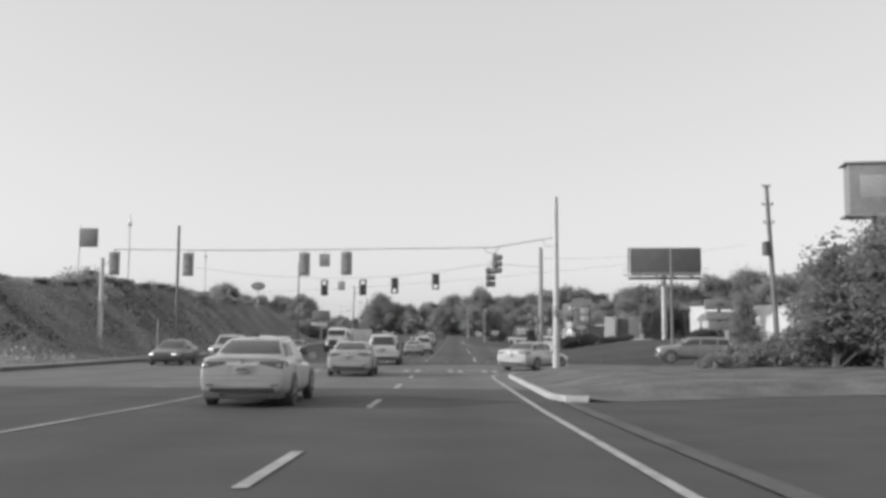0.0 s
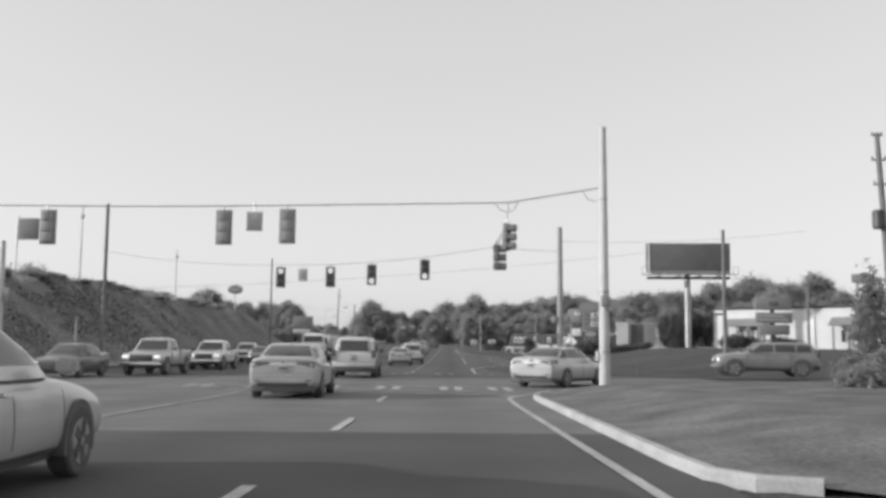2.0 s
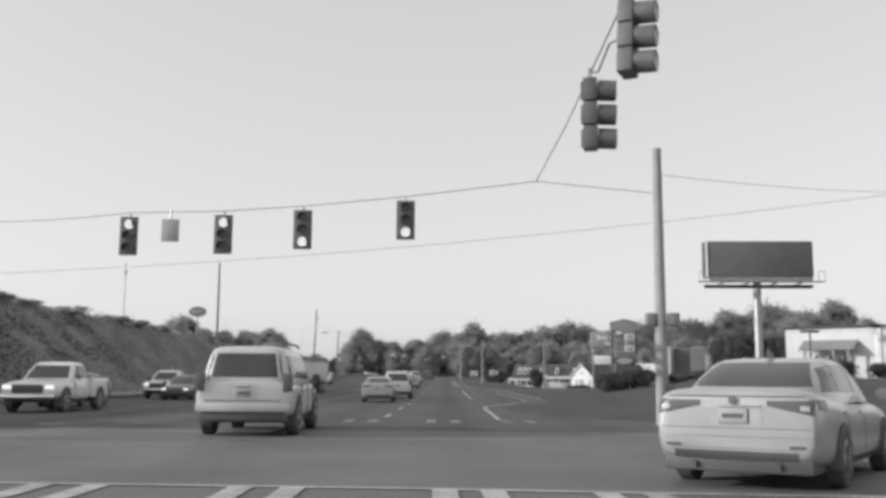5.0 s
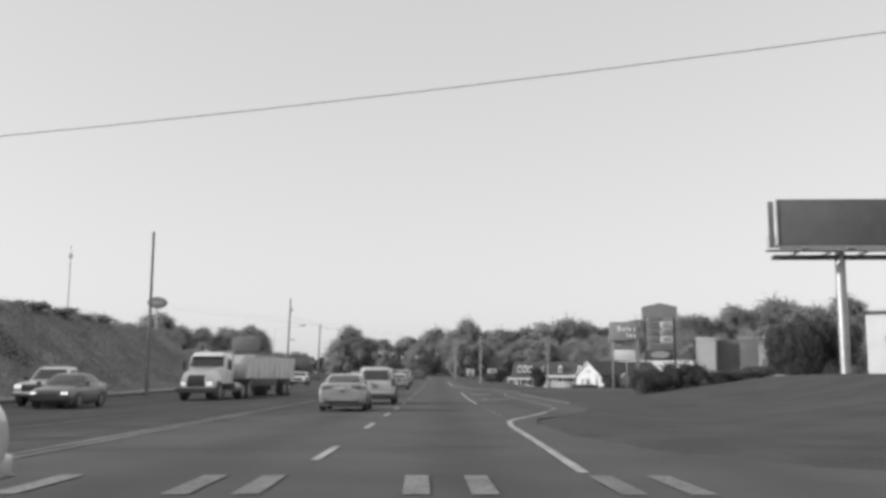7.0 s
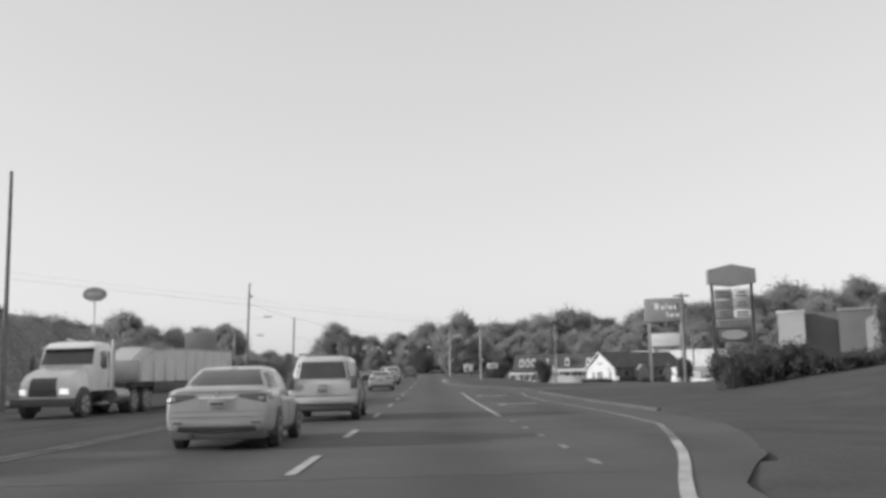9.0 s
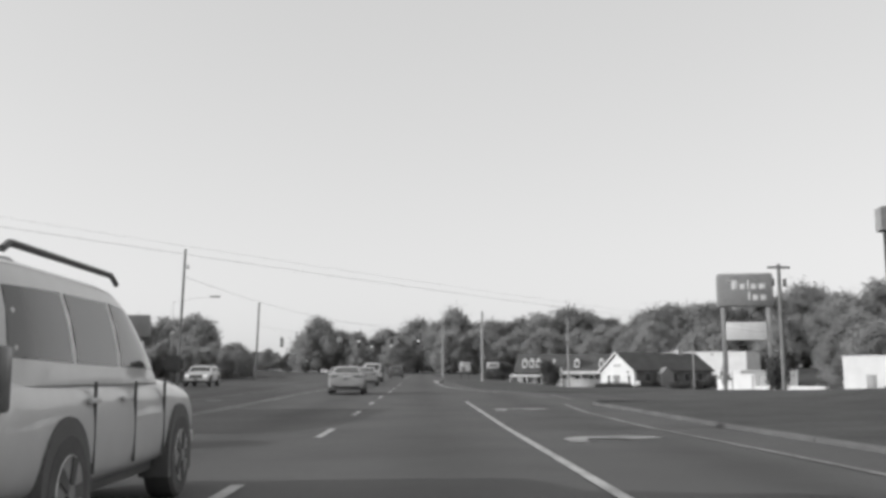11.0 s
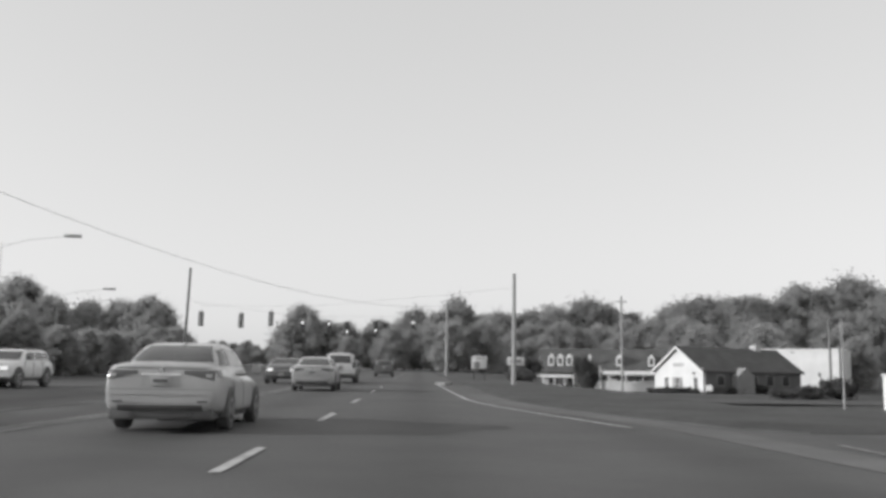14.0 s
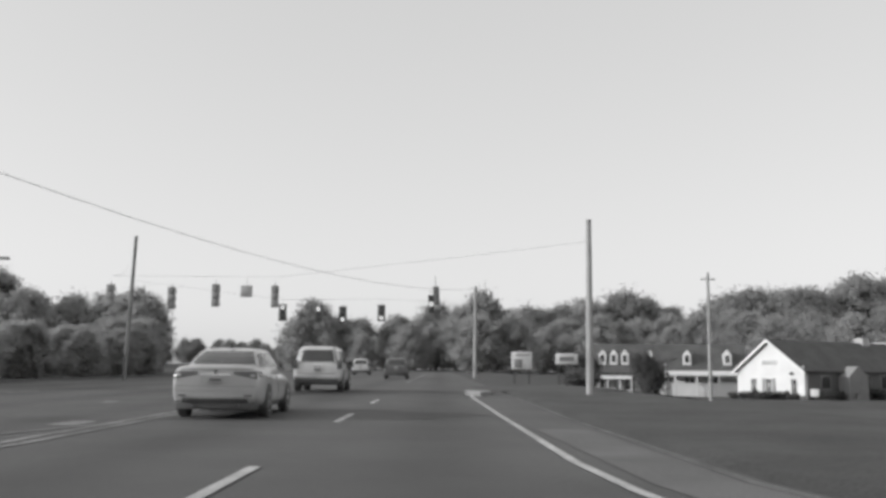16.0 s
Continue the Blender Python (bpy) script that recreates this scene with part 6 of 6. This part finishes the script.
def dump_truck():
    """Bonneted tractor unit with a long tipper trailer; nose towards +y."""
    c = thing("dump_truck", 0, 0, 0, 0, "white bonneted truck with a long pale tipper trailer", "truck", "cars on the road")
    cab = cabin_shell(c, [(0.95, 0.9, 2.75, 1.14), (1.5, 0.9, 2.75, 1.17), (1.9, 0.9, 2.70, 1.16), (2.35, 0.92, 2.52, 1.12), (2.62, 0.95, 2.40, 1.06), (2.74, 1.02, 2.25, 0.98), (2.80, 1.2, 2.0, 0.7), (2.81, 1.4, 1.8, 0.3)], WHITE_PAINT, 7.0)
    lay(c, cab, "windscreen", TINT, ((-1.0, 1.92), (1.0, 1.92), (0.94, 2.50), (-0.94, 2.50)), "front", 0.008, 12, 5)
    bonnet = cabin_shell(c, [(0.72, 2.5, 4.42, 1.02), (1.0, 2.5, 4.45, 1.04), (1.3, 2.5, 4.40, 1.0), (1.55, 2.5, 4.12, 0.93), (1.72, 2.5, 3.65, 0.84), (1.84, 2.5, 3.1, 0.74), (1.90, 2.5, 2.75, 0.6)], WHITE_PAINT, 5.0)
    bonnet.name = "bonnet"
    lay(c, bonnet, "grille", PLASTIC, ((-0.52, 0.78), (0.52, 0.78), (0.46, 1.42), (-0.46, 1.42)), "front", 0.02, 8, 5, "black grille")
    for k in range(5):
        lay(c, bonnet, "grille_bar", DARK_STEEL, ((-0.48, 0.86 + 0.11 * k), (0.48, 0.86 + 0.11 * k), (0.48, 0.89 + 0.11 * k), (-0.48, 0.89 + 0.11 * k)), "front", 0.03, 6, 1)
    for s, side in ((-1, "left"), (1, "right")):
        lay(c, cab, "side_window", TINT, ((1.75, 1.85), (2.35, 1.85), (2.2, 2.42), (1.75, 2.42)), side, 0.008, 5, 4)
        part("door_gap", box(min(s * 1.10, s * 1.175), max(s * 1.10, s * 1.175), 1.55, 1.57, 1.05, 2.4), PLASTIC, c)
        lay(c, bonnet, "head_lamp", HEADLAMP, ((s * 0.62, 0.86), (s * 0.90, 0.86), (s * 0.88, 1.04), (s * 0.62, 1.04)), "front", 0.02, 4, 2)
        part("mirror_arm", tube([(s * 1.12, 2.4, 2.3), (s * 1.38, 2.55, 2.3), (s * 1.38, 2.55, 1.75)], 0.02, 6), PLASTIC, c)
        part("wing_mirror", box(min(s * 1.3, s * 1.48), max(s * 1.3, s * 1.48), 2.5, 2.57, 1.75, 2.25, 0.02), PLASTIC, c)
        part("step", box(min(s * 0.85, s * 1.12), max(s * 0.85, s * 1.12), 1.4, 2.2, 0.42, 0.52, 0.01), STEEL, c)
        part("fuel_tank", tube([(s * 0.95, -0.3, 0.72), (s * 0.95, 0.95, 0.72)], 0.3, 16), STEEL, c)
        part("exhaust_pipe", tube([(s * 0.95, 0.7, 1.0), (s * 0.95, 0.7, 2.9)], 0.07, 10), STEEL, c)
        part("trailer_wall", loft([[(s * x, y, z) for x, z in ((1.05, 1.25), (1.18, 1.25), (1.24, 2.62 + dz), (1.16, 2.62 + dz))] for y, dz in ((-1.6, -0.45), (-2.6, -0.1), (-5.0, 0.05), (-14.2, 0.12))]), SIGN_LIGHT, c, "pale scuffed trailer side", 0)
        part("top_rail", tube([(s * 1.21, -1.6, 2.19), (s * 1.21, -2.6, 2.54), (s * 1.21, -5.0, 2.69), (s * 1.21, -14.2, 2.76)], 0.05, 6), SIGN_GREY, c)
        for k in range(9):
            y = -2.9 - k * 1.35
            part("bed_rib", box(min(s * 1.2, s * 1.27), max(s * 1.2, s * 1.27), y - 0.05, y + 0.05, 1.25, 2.6, 0.01), SIGN_LIGHT, c)
        part("mudguard", box(min(s * 0.62, s * 1.2), max(s * 0.62, s * 1.2), -2.9, -0.5, 1.06, 1.12, 0.01), PLASTIC, c)
        part("side_skirt", box(min(s * 1.0, s * 1.1), max(s * 1.0, s * 1.1), -9.6, -3.3, 0.75, 1.22, 0.02), DARK_STEEL, c)
    part("front_bumper", box(-1.15, 1.15, 4.3, 4.55, 0.42, 0.72, 0.05), PLASTIC, c)
    part("sun_visor", box(-1.0, 1.0, 2.42, 2.66, 2.52, 2.57, 0.01), WHITE_PAINT, c)
    part("air_horn", tube([(0.3, 1.4, 2.86), (0.3, 2.1, 2.88)], [0.03, 0.06], 8), CHROME, c)
    part("chassis", box(-0.5, 0.5, -3.2, 4.0, 0.68, 0.98), DARK_STEEL, c)
    part("trailer_frame", box(-0.55, 0.55, -14.2, -1.6, 0.98, 1.2), DARK_STEEL, c)
    part("trailer_floor", box(-1.05, 1.05, -14.2, -1.6, 1.21, 1.3), SIGN_GREY, c)
    part("headboard", box(-1.1, 1.1, -1.62, -1.5, 1.3, 2.15, 0.02), SIGN_GREY, c)
    part("tailgate", box(-1.1, 1.1, -14.3, -14.2, 1.3, 2.7, 0.02), SIGN_LIGHT, c)
    part("load", loft([[(s * 1.04, y, z) for s, z in ((-1, 1.5), (1, 1.5), (0.5, zt), (-0.5, zt))] for y, zt in ((-14.0, 2.2), (-10, 2.7), (-6, 2.6), (-3.5, 2.75), (-1.7, 2.0))]), GREY_WALL, c, "heap of pale rubble in the trailer")
    for x in (-1.14, 1.14):
        arch(c, x * 0.94, 3.45, 0.58)
        for y in (3.45, -1.05, -2.35, -11.6, -12.9):
            wheel(c, x, y, 0.5, 0.3 if y > 0 else 0.55)
    return c


def put(c, x, y, heading=0.0):
    c.matrix_world = pose(x, y, road_z(y), math.degrees(math.atan((road_z(y + 2) - road_z(y - 2)) / 4)) * math.cos(radians(heading)), 0, heading)
    return c


def again(c, x, y, heading, label=""):
    o = copy_thing(c, pose(x, y, road_z(y), 0, 0, heading))
    if label:
        o["label"] = label
    return o


ivory = put(suv(IVORY_PAINT, "white full-size sport utility car driving away"), -1.85, 106.6)
put(sedan(SILVER_PAINT, "silver saloon turning into the side street"), 4.95, 50.6, -34)
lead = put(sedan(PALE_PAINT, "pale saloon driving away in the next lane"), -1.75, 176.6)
# added repeats of the lead saloon and white SUV along their lane
again(lead, -3.75, 42.0, 0, "same pale saloon repeated before the stop line in the next lane")
again(lead, -2.6, 95.5, 0, "same pale saloon repeated behind the white sport utility car")
again(lead, -4.05, 22.2, 0, "same pale saloon repeated short of the junction")
again(lead, -1.75, 151.0, 0, "same pale saloon repeated beside the wooded bank")
again(ivory, -3.45, 60.5, 0, "same white sport utility car repeated at the junction")
again(ivory, -1.9, 196.5, 0, "same white sport utility car repeated at the far junction")
dark = put(suv(DARK_PAINT, "dark sport utility car far ahead", False, 1.75, 4.8), 0.1, 237.5)
onc = put(sedan(DARK_PAINT, "dark saloon coming towards the junction with its lamps on", True), -15.7, 56.9, 180)
put(pickup(SILVER_PAINT, "silver pickup truck coming with its lamps on"), -13.4, 62.0, 180)
wp = put(pickup(WHITE_PAINT, "white pickup truck coming with its lamps on"), -13.4, 74.2, 180)
again(onc, -15.2, 80.8, 180, "dark saloon coming with its lamps on")
again(onc, -14.6, 97.6, 180, "dark saloon coming behind another car")
put(dump_truck(), -11.9, 115.5, 174)
again(wp, -16.6, 101.5, 180, "white pickup truck beside the tipper truck")
again(wp, -14.8, 146.0, 180, "white pickup truck near the far kerb")
put(suv(WHITE_PAINT, "white sport utility car coming along the far lane", True, 1.6, 4.6), -14.4, 174.5, 180)
put(suv(DARK_PAINT, "dark crossover waiting in the turning lane", True, 1.5, 4.5), -4.9, 191.4, 180)
sv = suv(GREY_PAINT, "grey sport utility car on the side street with its lamps on", True, 1.65, 4.6)
sv.matrix_world = pose(15.9, 60.3, ground_z(15.9, 60.3) + 0.06, 0, 0, 84)
again(ivory, -5.0, 270.0, 0, "small white car far ahead")
